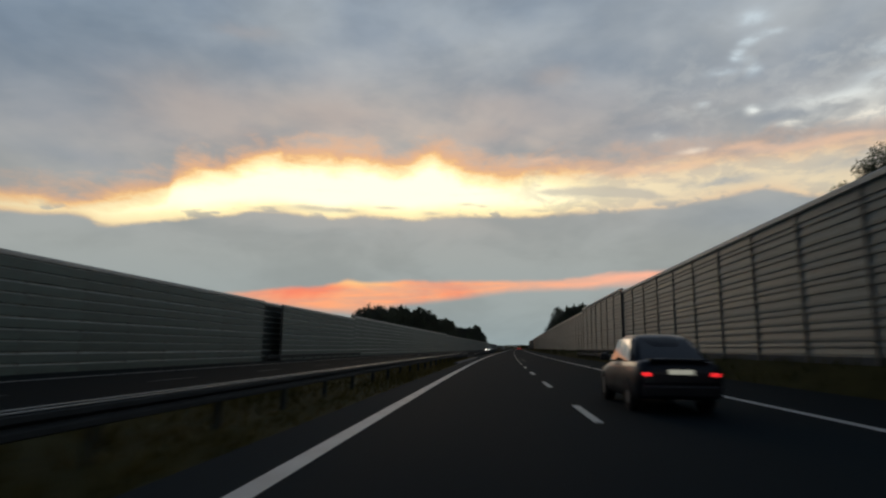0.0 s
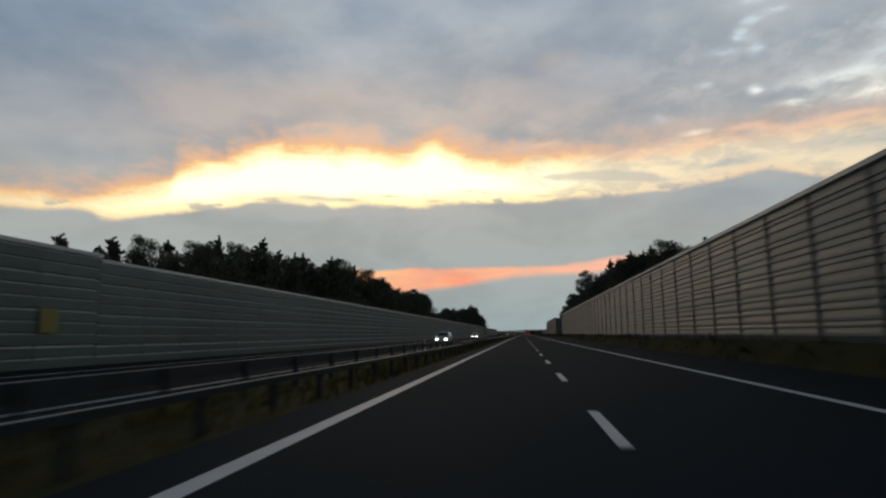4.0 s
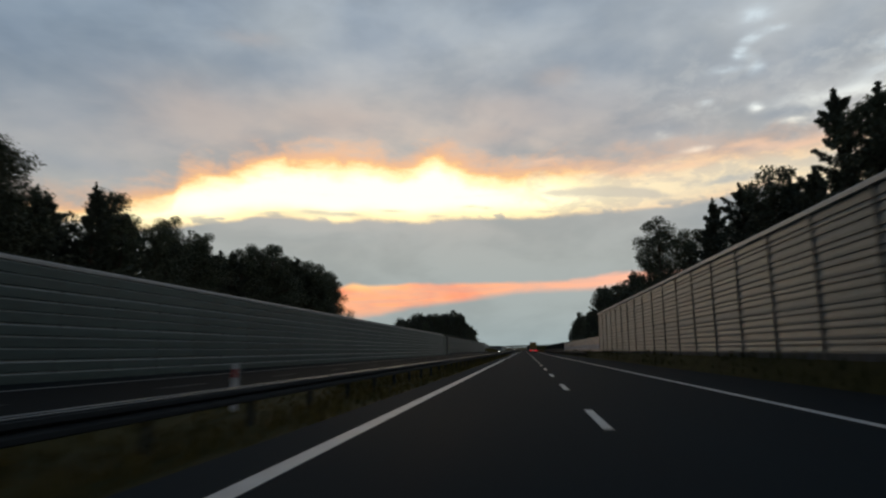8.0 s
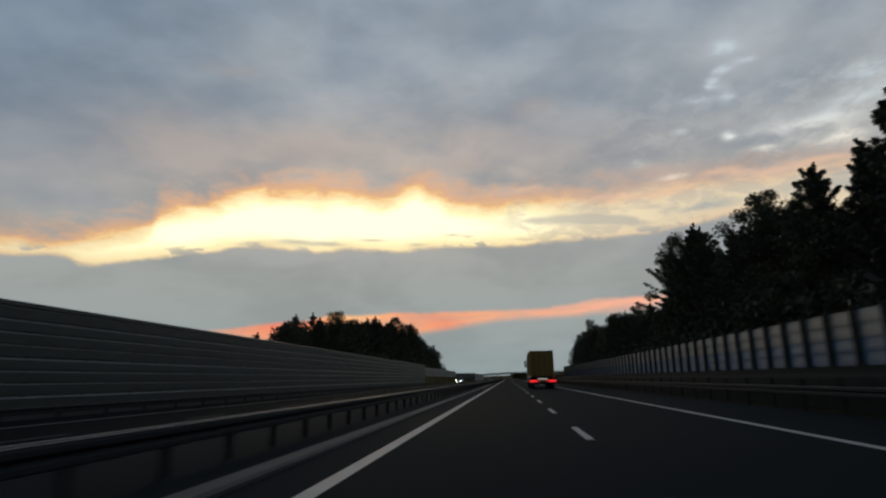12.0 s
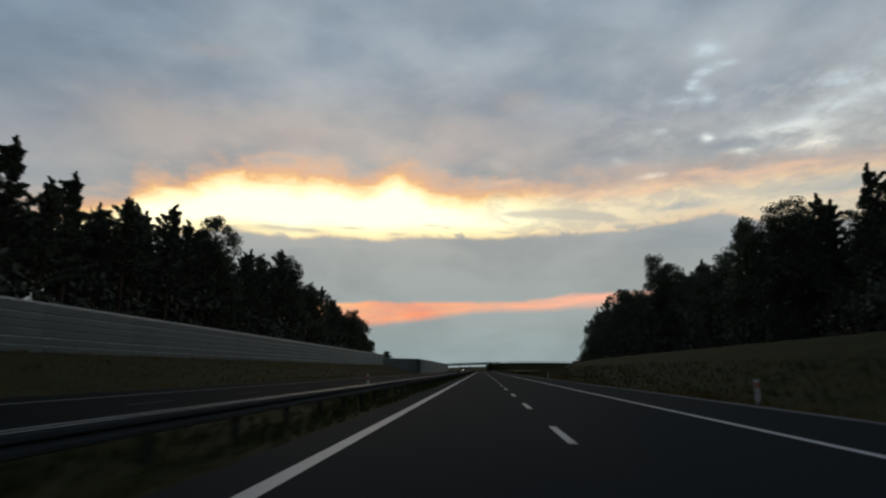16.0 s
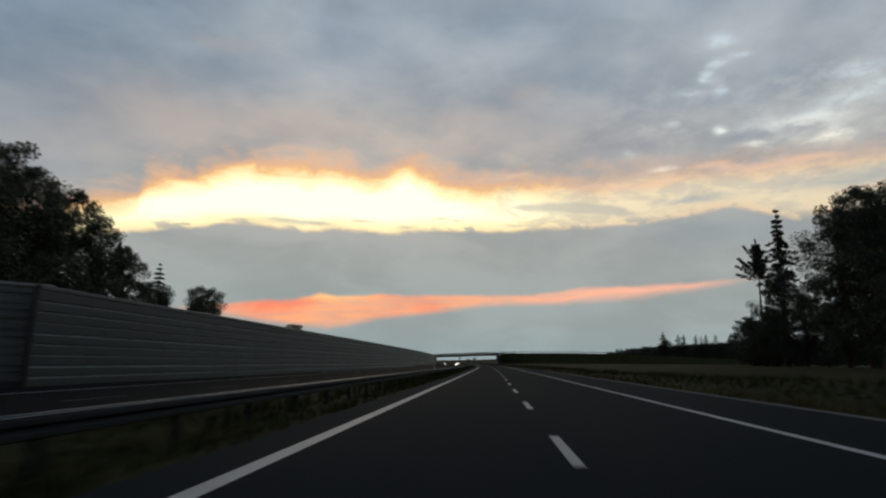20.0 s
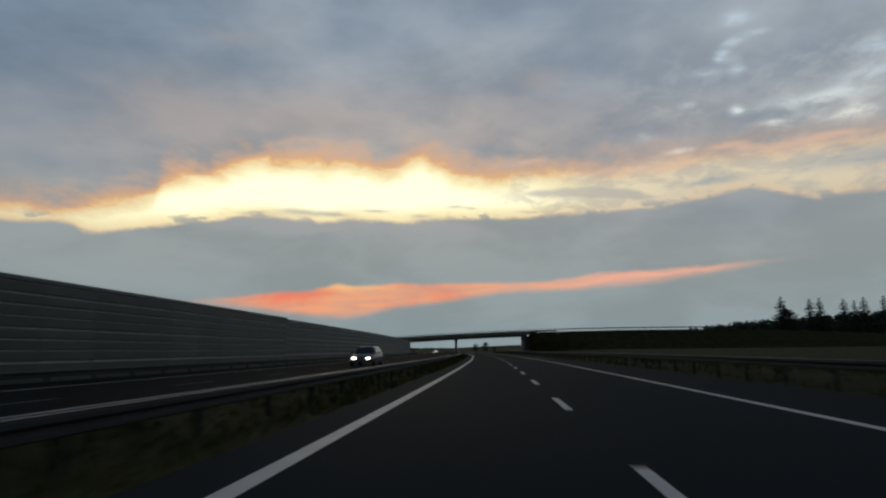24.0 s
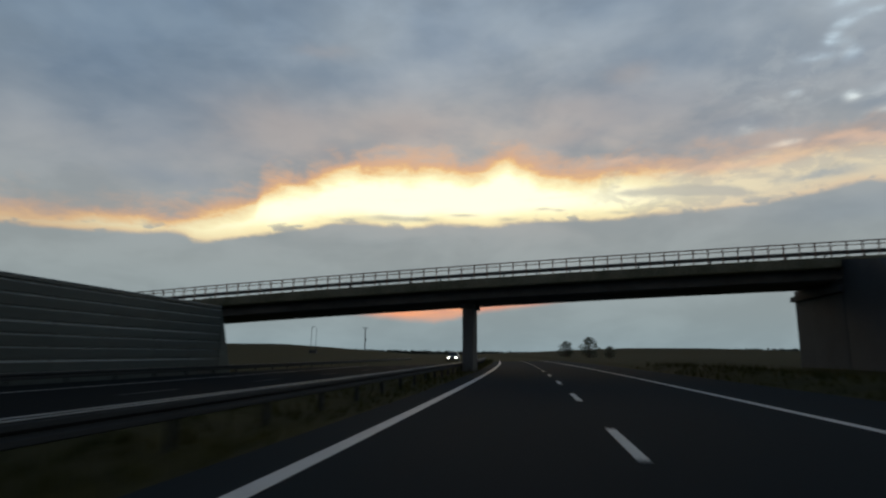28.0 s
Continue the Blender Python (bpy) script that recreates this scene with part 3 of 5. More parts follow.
def roads():
    our = new("road", sweep("road", ASPHALT, ((-3.95, 0), (6.7, 0), (6.7, -0.25), (-3.95, -0.25)), -70, 1900, 4))
    tagged(our, "dark asphalt carriageway with worn wheel tracks", "road", kind="structure")
    other = new("road_opposite", sweep("road_opposite", SHADED_ASPHALT, ((-17.0, -0.02), (-7.2, -0.02), (-7.2, -0.25), (-17.0, -0.25)), -70, 1900, 4))
    tagged(other, "opposite carriageway behind the median, asphalt coloured dark for shade", "road", kind="structure")
    for a, b in ((62, 131), (430, 543)):
        tagged(new("median_paving", sweep("median_paving", ASPHALT, ((-7.19, -0.015), (-3.96, -0.015), (-3.96, -0.2), (-7.19, -0.2)), a, b, 4)),
               "dark paved crossing through the median", "pavement", kind="structure")
    # solid edge lines, 4 mm proud of the asphalt
    for name, u, w, z, a in (("edge_line", -3.14, 0.20, 0.0, -70), ("edge_line", 3.59, 0.17, 0.0, -70), ("edge_line", -7.75, 0.17, -0.02, -70), ("edge_line", -14.4, 0.17, -0.02, -70)):
        tagged(new(name, sweep(name, PAINT if u > -5 else SHADED_PAINT, ((u - w / 2, z + 0.005), (u + w / 2, z + 0.005), (u + w / 2, z - 0.01), (u - w / 2, z - 0.01)), a, 1900, 4)),
               "worn white painted edge line on the asphalt", "road marking", kind="structure")
    me = boxed(-0.065, 0.065, 0, 2.5, -0.01, 0.005)
    dash = set_in(me, PAINT, "dash")
    far_dash = set_in(boxed(-0.065, 0.065, 0, 2.5, -0.01, 0.005), DEEP_SHADE_PAINT, "dash")
    for name, u, z in (("lane_dashes", 0.0, 0.0), ("lane_dashes_opposite", -11.05, -0.02)):
        root = empty(name, Matrix(), "row of short white lane dashes on the asphalt", "road marking", kind="structure")
        for k in range(-8, 170):
            part("dash", dash if u == 0.0 else far_dash, PAINT, root, m=stand(1.14 + 7.5 * k, u, z))


roads()


def deck_details():
    """Two stretches on bridges: kerb strips by the median, and the joints across the road."""
    for a, b in ((38, 63), (430, 543)):
        tagged(new("kerb", sweep("kerb", KERB_STONE, ((-4.28, -0.1), (-4.28, 0.05), (-4.25, 0.07), (-4.0, 0.07), (-3.955, 0.04), (-3.955, -0.1)), a, b, 3)),
               "weathered grey concrete kerb strip along the median", "kerb", kind="structure")
    for s in (45.4, 62.0, 131.0, 436.0, 541.0):
        tagged(new("expansion_joint", sweep("expansion_joint", STEEL, ((-3.9, 0.004), (6.6, 0.004), (6.6, -0.01), (-3.9, -0.01)), s, s + 0.10, 0.1)),
               "narrow steel expansion joint across the carriageway", "road joint", kind="structure")
    tagged(new("asphalt_patch", sweep("asphalt_patch", OLD_ASPHALT, ((0.36, 0.005), (0.60, 0.005), (0.60, -0.01), (0.36, -0.01)), 46.5, 58, 2)),
           "pale worn strip of patched asphalt", "road patch", kind="structure")


deck_details()
tagged(new("gutter", sweep("gutter", KERB_STONE, ((6.50, 0.004), (6.50, 0.012), (6.69, 0.03), (6.69, -0.1), (6.5, -0.1)), 560, 830, 4)), "narrow weathered concrete gutter along the hard shoulder", "gutter", kind="structure")

# ---------------------------------------------------------------- noise barriers


def cassette_panel(length, height, mat, rise=0.36, out=0.05, ledge=False):
    """A stack of ribbed metal cassettes, facing local -x; ledge: flat sheets with a narrow sill between them, painted
    pale for sky light.
    """
    n = max(1, round(height / rise))
    wide = [1.0] * n if ledge else [(1.0, 0.66, 1.22, 0.86, 1.12, 0.74, 1.30)[k % 7] for k in range(n)]
    prof, z, r = [], 0.0, 0.0
    for k in range(n):
        z += r
        r = height * wide[k] / sum(wide)
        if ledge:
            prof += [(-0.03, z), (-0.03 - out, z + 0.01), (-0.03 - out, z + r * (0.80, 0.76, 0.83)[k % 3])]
        else:
            prof += [(-0.03 - out, z), (-0.03 - out * 0.92, z + 0.30 * r), (-0.03 - out * 0.25, z + 0.74 * r), (-0.028, z + 0.97 * r)]
    prof += [(-0.03, height), (0.05, height), (0.05, 0)]
    h = length / 2
    k = len(prof)
    verts = [(x, -h, z) for x, z in prof] + [(x, h, z) for x, z in prof]
    faces = [(j, (j + 1) % k, (j + 1) % k + k, j + k) for j in range(k)]
    me = mesh_of("panel", verts, faces, mat)
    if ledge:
        me.materials.append(SKYLIT_SILL_D if mat is WALL_D else SKYLIT_SILL)
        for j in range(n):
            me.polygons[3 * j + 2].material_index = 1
    return me


def post_mesh(height):
    bm = bmesh.new()
    box(bm, -0.105, -0.088, -0.05, 0.05, 0, height)
    box(bm, 0.07, 0.085, -0.055, 0.055, 0, height)
    box(bm, -0.089, 0.07, -0.008, 0.008, 0, height)
    return set_in(bm, WALL_POST, "post")


def barrier(s0, s1, u, z0, z1, mat, label, side, pitch=3.25, cap=None):
    """side: -1 where the traffic is on its left, +1 on its right."""
    n = max(1, round((s1 - s0) / pitch))
    d = (s1 - s0) / n
    root = empty("noise_barrier", stand((s0 + s1) / 2, u, z0), label, "noise barrier", "noise barriers along the motorway")
    inv = root.matrix_basis.inverted()
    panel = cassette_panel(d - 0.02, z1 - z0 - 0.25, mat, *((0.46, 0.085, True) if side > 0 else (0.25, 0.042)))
    post = post_mesh(z1 - z0 - 0.02)
    foot = set_in(boxed(-0.06, 0.06, -d / 2 + 0.01, d / 2 - 0.01, -0.25, 0.248), SHADED_CONCRETE, "plinth")
    turn = 180 if side > 0 else 0
    for k in range(n):
        sc = s0 + d * (k + 0.5)
        m = inv @ stand(sc, u, z0, turn)
        part("panel", panel, mat, root, m=m @ Matrix.Translation((0, 0, 0.25)))
        part("plinth", foot, SHADED_CONCRETE, root, m=m)
    for k in range(n + 1):
        part("post", post, POST, root, m=inv @ stand(s0 + d * k, u, z0, turn) @ Matrix.Translation((0.004 if side < 0 else 0.005, 0, 0)))
    w = 0.14
    me = sweep("coping", cap or CAP, ((u - w, z1), (u - w, z1 + 0.13), (u - w + 0.04, z1 + 0.17), (u + w - 0.04, z1 + 0.17), (u + w, z1 + 0.13), (u + w, z1)), s0, s1, 4)
    me.transform(inv)
    part("coping", me, CAP, root, "dark metal coping" if cap else "pale metal coping")
    return root


def cross_barrier(s, u0, u1, z0, z1, mat, label, slant=0.0):
    """A stretch of barrier that stands across the verge, facing the traffic."""
    n = max(1, round(abs(u1 - u0) / 3.25))
    d = (u1 - u0) / n
    root = empty("noise_barrier", stand(s, (u0 + u1) / 2, z0), label, "noise barrier", "noise barriers along the motorway")
    inv = root.matrix_basis.inverted()
    a = math.degrees(math.atan2(slant, u1 - u0))
    ln = math.hypot(d, slant / n)
    panel, post = cassette_panel(ln - 0.02, z1 - z0 - 0.25, mat), post_mesh(z1 - z0 - 0.02)
    foot = set_in(boxed(-0.06, 0.06, -ln / 2 + 0.01, ln / 2 - 0.01, -0.25, 0.248), SHADED_CONCRETE, "plinth")
    for k in range(n):
        m = inv @ stand(s + slant * (k + 0.5) / n, u0 + d * (k + 0.5), z0, 90 + a)
        part("panel", panel, mat, root, m=m @ Matrix.Translation((0, 0, 0.25)))
        part("plinth", foot, SHADED_CONCRETE, root, m=m)
        part("coping", set_in(boxed(-0.11, 0.11, -ln / 2, ln / 2, z1 - z0, z1 - z0 + 0.12, 0.02), CAP, "coping"), CAP, root, "pale metal coping", m)
    for k in range(n + 1):
        part("post", post, POST, root, m=inv @ stand(s + slant * k / n, u0 + d * k, z0, 90 + a))
    return root


GREY_L = "tall ribbed dark grey metal noise barrier on a low plinth"
GREY_R = "tall ribbed grey metal noise barrier on a grass bank"
LEFT = ((-60, 43.5, -19.3, -0.45, 4.2), (40.0, 51.5, -20.3, -0.45, 4.3), (47.5, 70.5, -19.3, -0.45, 4.2), (70.5, 169.35, -19.3, -0.45, 4.5),
        (169.4, 282, -19.3, -0.45, 4.28), (282, 428, -19.3, -0.45, 4.25), (428, 433, -19.3, -0.45, 3.95),
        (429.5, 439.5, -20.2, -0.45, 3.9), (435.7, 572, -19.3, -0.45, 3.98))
# recessed bays are coloured darker than the barrier beside them
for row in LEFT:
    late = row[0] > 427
    barrier(*row, DARK_METAL if row[2] < -20 else WALL_D if late else WALL_B, GREY_L if row[2] > -19.4 else "recessed dark grey metal emergency door bay in the noise barrier", 1, cap=DARK_CAP if late else None)
barrier(566, 759, -28.8, 1.6, 4.8, WALL_C, "low pale ribbed noise barrier on a dry grass bank", 1)
cross_barrier(759.5, -28.6, -19.4, -0.2, 3.9, WALL_A, "grey noise barrier standing across the verge", 9)
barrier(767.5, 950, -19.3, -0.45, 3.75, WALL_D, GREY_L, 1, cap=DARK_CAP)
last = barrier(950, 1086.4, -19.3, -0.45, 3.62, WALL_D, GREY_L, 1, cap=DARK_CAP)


def end_wedge(root, s, u, z0, z1, reach):
    """Sloping end plate of a barrier."""
    bm = bmesh.new()
    pts = [at(s + 0.09, u + 0.05, z0), at(s + reach, u + 0.05, z0), at(s + reach * 0.35, u + 0.05, z0 + 0.68 * (z1 - z0)), at(s + 0.09, u + 0.05, z1)]
    rings = [[bm.verts.new(root.matrix_basis.inverted() @ (p + Vector((d, 0, 0)))) for p in pts] for d in (-0.07, 0.07)]
    bm.faces.new(rings[0]), bm.faces.new(rings[1][::-1])
    for k in range(4):
        bm.faces.new((rings[0][k], rings[1][k], rings[1][(k + 1) % 4], rings[0][(k + 1) % 4]))
    part("end_plate", bm, WALL_B, root, "sloping dark end plate")


end_wedge(last, 1086.4, -19.3, -0.45, 3.58, 1.7)
barrier(-60, 44.4, 7.6, 0.62, 5.05, WALL_A, GREY_R, -1)
barrier(44.5, 67, 7.5, 0.62, 5.25, WALL_A, GREY_R, -1)
barrier(67, 282, 8.0, 0.62, 5.17, WALL_A, GREY_R, -1)
cross_barrier(302, 7.7, 17.5, 0.62, 4.85, WALL_A, "grey noise barrier standing across the verge behind a gap")
barrier(302, 364.5, 7.65, 0.62, 5.0, WALL_A, GREY_R, -1)


def blue_barrier():
    """Low barrier of pale and blue bands."""
    root = empty("noise_barrier", stand(397, 7.9, 0.65), "low noise barrier with pale and blue metal bands", "noise barrier", "noise barriers along the motorway")
    inv = root.matrix_basis.inverted()
    n, s0, s1 = 44, 364.8, 430.5
    d = (s1 - s0) / n
    h = d / 2 - 0.012
    lap = [(-0.10, 0.0), (-0.095, 0.09), (-0.05, 0.25), (-0.045, 0.296), (0.05, 0.296), (0.05, 0.0)]
    ring = [(x, -h, z) for x, z in lap] + [(x, h, z) for x, z in lap]
    skin = [(k, (k + 1) % 6, (k + 1) % 6 + 6, k + 6) for k in range(6)] + [(5, 4, 3, 2, 1, 0), (6, 7, 8, 9, 10, 11)]
    band = [mesh_of("band", ring, skin, m) for m in (HAZY, BLUE)]
    post = post_mesh(1.92)
    for k in range(n):
        for j in range(6):
            part("band", band[1 if j in (1, 2) else 0], WALL_C, root, m=inv @ stand(s0 + d * (k + 0.5), 7.9, 0.75 + 0.30 * j))
    for k in range(n + 1):
        part("post", post, POST, root, m=inv @ stand(s0 + d * k, 7.9, 0.65))


BLUE = plain("blue_band", (0.050, 0.155, 0.285), 0.45, fleck=0.2, scale=1.5, fine=14, vary=0.1)
HAZY = plain("milky_panel", (0.185, 0.228, 0.245), 0.45, fleck=0.25, scale=1.0, fine=10, vary=0.14)
blue_barrier()


def bridge_screen(s0, s1, u):
    """Milky panels between dark posts on the bridge, blue at the foot."""
    root = empty("noise_screen", stand((s0 + s1) / 2, u, 0.7), "bridge noise screen of milky panels between dark posts", "noise barrier", "noise barriers along the motorway")
    inv = root.matrix_basis.inverted()
    n = round((s1 - s0) / 1.37)
    d = (s1 - s0) / n
    h = d / 2 - 0.125
    lap = [(-0.048, 0.0), (-0.046, 0.10), (-0.035, 0.24), (-0.032, 0.30), (-0.032, 0.352), (0.04, 0.352), (0.04, 0.0)]
    ring = [(x, -h, z) for x, z in lap] + [(x, h, z) for x, z in lap]
    skin = [(k, (k + 1) % 7, (k + 1) % 7 + 7, k + 7) for k in range(7)] + [(6, 5, 4, 3, 2, 1, 0), (7, 8, 9, 10, 11, 12, 13)]
    pane, low = (mesh_of("pane", ring, skin, m) for m in (HAZY, BLUE))
    post = set_in(boxed(-0.12, 0.08, -0.12, 0.12, 0, 1.95, 0.02), DARK_METAL, "post")
    for k in range(n):
        for j in range(4):
            part("pane", low if j < 2 else pane, HAZY, root, m=inv @ stand(s0 + d * (k + 0.5), u, 1.15 + 0.36 * j))
    for k in range(n + 1):
        part("post", post, POST, root, m=inv @ stand(s0 + d * k, u, 0.7))
    me = sweep("beam", DARK_METAL, ((u - 0.16, -0.2), (u - 0.16, 1.13), (u + 0.12, 1.13), (u + 0.12, -0.2)), s0, s1, 3)
    me.transform(inv)
    part("beam", me, POST, root, "dark steel base beam")


bridge_screen(433, 541, 7.9)

# ---------------------------------------------------------------- guard rails


def rail_outline(u, z, face):
    """W-shaped beam; face: +1 towards greater u."""
    f = 0.045 * face
    return ((u, z + 0.12), (u + f, z + 0.10), (u + f, z + 0.05), (u - f * 0.3, z + 0.01), (u + f, z - 0.03), (u + f, z - 0.08), (u, z - 0.10),
            (u - 0.02 * face, z - 0.10), (u - 0.02 * face, z + 0.12))


def guard_rail(s0, s1, u, z, faces, label, gap=2.6, foot=-0.1, extra=False, thin=False):
    root = empty("guard_rail", stand((s0 + s1) / 2, u, foot), label, "guard rail", "guard rails along the motorway")
    inv = root.matrix_basis.inverted()
    for f in faces:
        flat = ((u, z - 0.03), (u, z + 0.04), (u + 0.07, z + 0.05), (u + 0.07, z - 0.03))
        me = sweep("beam", STEEL, flat if thin else rail_outline(u + 0.09 * f, z, f), s0, s1, 4)
        me.transform(inv)
        part("beam", me, STEEL, root, "steel beam coloured dark for its shaded face")
        w = u + (0.035 if thin else 0.09 * f)
        e = z + (0.051 if thin else 0.121)
        me = sweep("top_edge", SKY_GLINT, ((w - 0.022, e), (w - 0.022, e + 0.010), (w + 0.022, e + 0.010), (w + 0.022, e)), s0, s1, 4)
        me.transform(inv)
        part("top_edge", me, SKY_GLINT, root, "thin upper strip painted bright as the sky's glint")
        if extra:
            me = sweep("beam", STEEL, ((u + 0.05 * f, z + 0.36), (u + 0.05 * f, z + 0.46), (u + 0.11 * f, z + 0.46), (u + 0.11 * f, z + 0.36)), s0, s1, 4)
            me.transform(inv)
            part("beam", me, STEEL, root, "galvanised steel top beam")
    top = z + (0.44 if extra else 0.0 if thin else 0.12)
    post = set_in(boxed(-0.045, 0.045, -0.03, 0.03, -0.3, top - foot, 0.006), STEEL, "post")
    n = round((s1 - s0) / gap)
    for k in range(n + 1):
        part("post", post, STEEL, root, m=inv @ stand(s0 + (s1 - s0) * k / n, u, foot))
    return root


RAIL = "galvanised steel guard rail on posts in the grass median"
guard_rail(-60, 66, -5.3, 0.33, (1, -1), RAIL)
guard_rail(66, 190, -4.5, 0.36, (1,), "thin steel barrier beam on short posts in the median", 2.0, thin=True)
guard_rail(66, 190, -6.1, 0.42, (-1,), RAIL)
guard_rail(190, 430, -5.3, 0.33, (1, -1), RAIL)
guard_rail(430, 545, -5.2, 0.42, (1, -1), "double steel guard rail along the bridge median", 1.6)
guard_rail(545, 800, -5.3, 0.33, (1, -1), RAIL)
guard_rail(800, 1150, -5.3, 0.33, (1, -1), RAIL)
for a, b in ((40, 66), (425, 560), (880, 1150)):
    guard_rail(a, b, -17.4, 0.22, (1,), "steel guard rail on posts in front of the noise barrier", 2.6, foot=-0.3)
SIDE = "steel guard rail on posts beside the hard shoulder"
guard_rail(34, 68, 6.95, 0.50, (-1,), SIDE, 2.0, extra=True)
guard_rail(372, 424, 6.85, 0.62, (-1,), SIDE, 2.0, foot=0.0)
guard_rail(425, 545, 6.95, 0.50, (-1,), SIDE, 2.0, extra=True)
guard_rail(893, 1046, 7.05, 0.60, (-1,), SIDE, 2.6, foot=0.0)

# ---------------------------------------------------------------- road bridge across the motorway
BRIDGE_TURN = turn_at(1105) - 0.09


def crown(x):
    """Rise of the side road along the bridge."""
    return 0.047 * x - 0.00035 * x * x


def along(outline, x0, x1, step=3.0, fall=None):
    """A closed (y, z) outline swept along the bridge, following its crown."""
    n = max(1, round((x1 - x0) / step))
    bm = bmesh.new()
    rings = []
    for i in range(n + 1):
        x = x0 + (x1 - x0) * i / n
        rings.append([bm.verts.new((x, y, z + crown(x) - (fall(x) if fall else 0))) for y, z in outline])
    k = len(outline)
    for a, b in zip(rings, rings[1:]):
        for j in range(k):
            bm.faces.new((a[j], a[(j + 1) % k], b[(j + 1) % k], b[j]))
    bm.faces.new(rings[0][::-1]), bm.faces.new(rings[-1])
    return bm


def plate(y0, y1, z0, z1):
    return ((y0, z0), (y1, z0), (y1, z1), (y0, z1))


def overpass():
    """Local x runs along the bridge to the right, y away from the traffic."""
    m = Matrix.Translation(at(1089.1, -5.3)) @ Matrix.Rotation(BRIDGE_TURN, 4, "Z")
    root = empty("road_bridge", m, "concrete road bridge with steel railings crossing the motorway", "bridge")
    x0, x1 = -34.0, 23.0
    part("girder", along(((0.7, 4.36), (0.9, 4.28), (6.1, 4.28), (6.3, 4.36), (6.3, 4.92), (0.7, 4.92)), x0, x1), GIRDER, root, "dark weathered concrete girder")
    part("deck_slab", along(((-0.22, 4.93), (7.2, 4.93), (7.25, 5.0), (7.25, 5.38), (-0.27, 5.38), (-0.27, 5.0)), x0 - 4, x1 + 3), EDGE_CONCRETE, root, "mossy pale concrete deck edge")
    for y, f in ((-0.12, 1), (7.1, -1)):
        part("cornice", along(plate(y - 0.10, y + 0.10, 5.385, 5.52), x0 - 4, x1 + 3), EDGE_CONCRETE, root, "mossy concrete cornice")
        for z, r in ((6.37, 0.03), (6.17, 0.022)):
            part("rail", along(plate(y - r, y + r, z - r, z + r), x0 - 4, x1 + 10, 2.0), RUST, root, "rusty steel hand rail")
        post = set_in(boxed(-0.03, 0.03, -0.03, 0.03, 0, 0.83), RUST, "railing_post")
        for k in range(int((x1 - x0 + 14) / 0.8) + 1):
            x = x0 - 4 + 0.8 * k
            part("railing_post", post, RUST, root, m=Matrix.Translation((x, y, 5.52 + crown(x))))
        part("guard_beam", along(plate(y + 0.30 * f - 0.04, y + 0.30 * f + 0.04, 5.70, 5.92), x0 - 4, x1 + 10, 2.0), POST, root, "dark steel guard beam")
        for k in range(34):
            x = x0 - 3 + 2.0 * k
            part("beam_post", boxed(x - 0.04, x + 0.04, y + 0.34 * f - 0.03, y + 0.34 * f + 0.03, 5.3 + crown(x), 5.9 + crown(x)), POST, root)
    part("pillar", boxed(0.05, 0.75, 2.2, 4.2, -0.3, 4.29, 0.08), GIRDER, root, "dark concrete wall pillar")
    part("pillar_head", boxed(-0.12, 0.92, 1.9, 4.5, 3.94, 4.31, 0.06), GIRDER, root, "dark concrete bearing block")
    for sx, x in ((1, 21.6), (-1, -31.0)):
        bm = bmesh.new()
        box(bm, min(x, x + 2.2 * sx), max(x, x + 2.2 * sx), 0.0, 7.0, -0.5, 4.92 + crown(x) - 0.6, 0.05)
        part("abutment", bm, SHADED_CONCRETE, root, "concrete abutment wall coloured dark for its shade")
        part("bearing_seat", boxed(min(x - 0.25 * sx, x + 1.9 * sx), max(x - 0.25 * sx, x + 1.9 * sx), -0.15, 7.1, 4.3 + crown(x) - 0.7, 4.3 + crown(x) - 0.35, 0.04), SHADED_CONCRETE, root, "concrete bearing seat")
    # wing wall running on from the abutment beside the motorway, its top falling towards the verge
    bm = bmesh.new()
    pts = [(-0.02, -0.5), (-0.02, 5.2), (-0.30, 5.2), (-0.34, 6.2), (-4.6, 5.6), (-11.5, 0.7), (-11.5, -0.5)]
    vs = [[bm.verts.new((x + 0.06 * y, y, z)) for y, z in pts] for x in (21.62, 22.05)]
    bm.faces.new(vs[0]), bm.faces.new(vs[1][::-1])
    for k in range(7):
        bm.faces.new((vs[0][k], vs[1][k], vs[1][(k + 1) % 7], vs[0][(k + 1) % 7]))
    part("wing_wall", bm, SHADED_CONCRETE, root, "sloping concrete wing wall coloured dark for its shade")
    # approach banks
    for sx, xa in ((1, 24.0), (-1, -33.2)):
        verts, faces, rows = [], [], 30
        for i in range(rows):
            q = i / (rows - 1)
            x = xa + sx * q * 170
            z = 5.36 + crown(x if sx > 0 else max(x, -70)) if sx < 0 or x < 95 else 5.36 + crown(95) - 0.035 * (x - 95)
            z = max(z, 0.4)
            w = min(1.0, max(0.0, abs(x - xa) - 3.5) / 12.0)
            for y, h in ((-0.4 - 12.5 * w, -0.6), (-0.35 - 6.0 * w, z * 0.5), (-0.27, z), (7.25, z), (7.4 + 6 * w, z * 0.5), (7.5 + 12.5 * w, -0.6)):
                verts.append((x, y, h))
        for i in range(rows - 1):
            for j in range(5):
                faces.append((i * 6 + j, i * 6 + j + 1, i * 6 + j + 7, i * 6 + j + 6))
        me = mesh_of("approach_bank", verts, faces, GRASS_SOIL)
        bm = bmesh.new()
        bm.from_mesh(me)
        bmesh.ops.recalc_face_normals(bm, faces=bm.faces)
        bm.normal_update()
        if sum(f.normal.z for f in bm.faces) < 0:
            bmesh.ops.reverse_faces(bm, faces=bm.faces)
        bm.to_mesh(me), bm.free()
        bank = new("bank", me)
        bank.matrix_basis = m
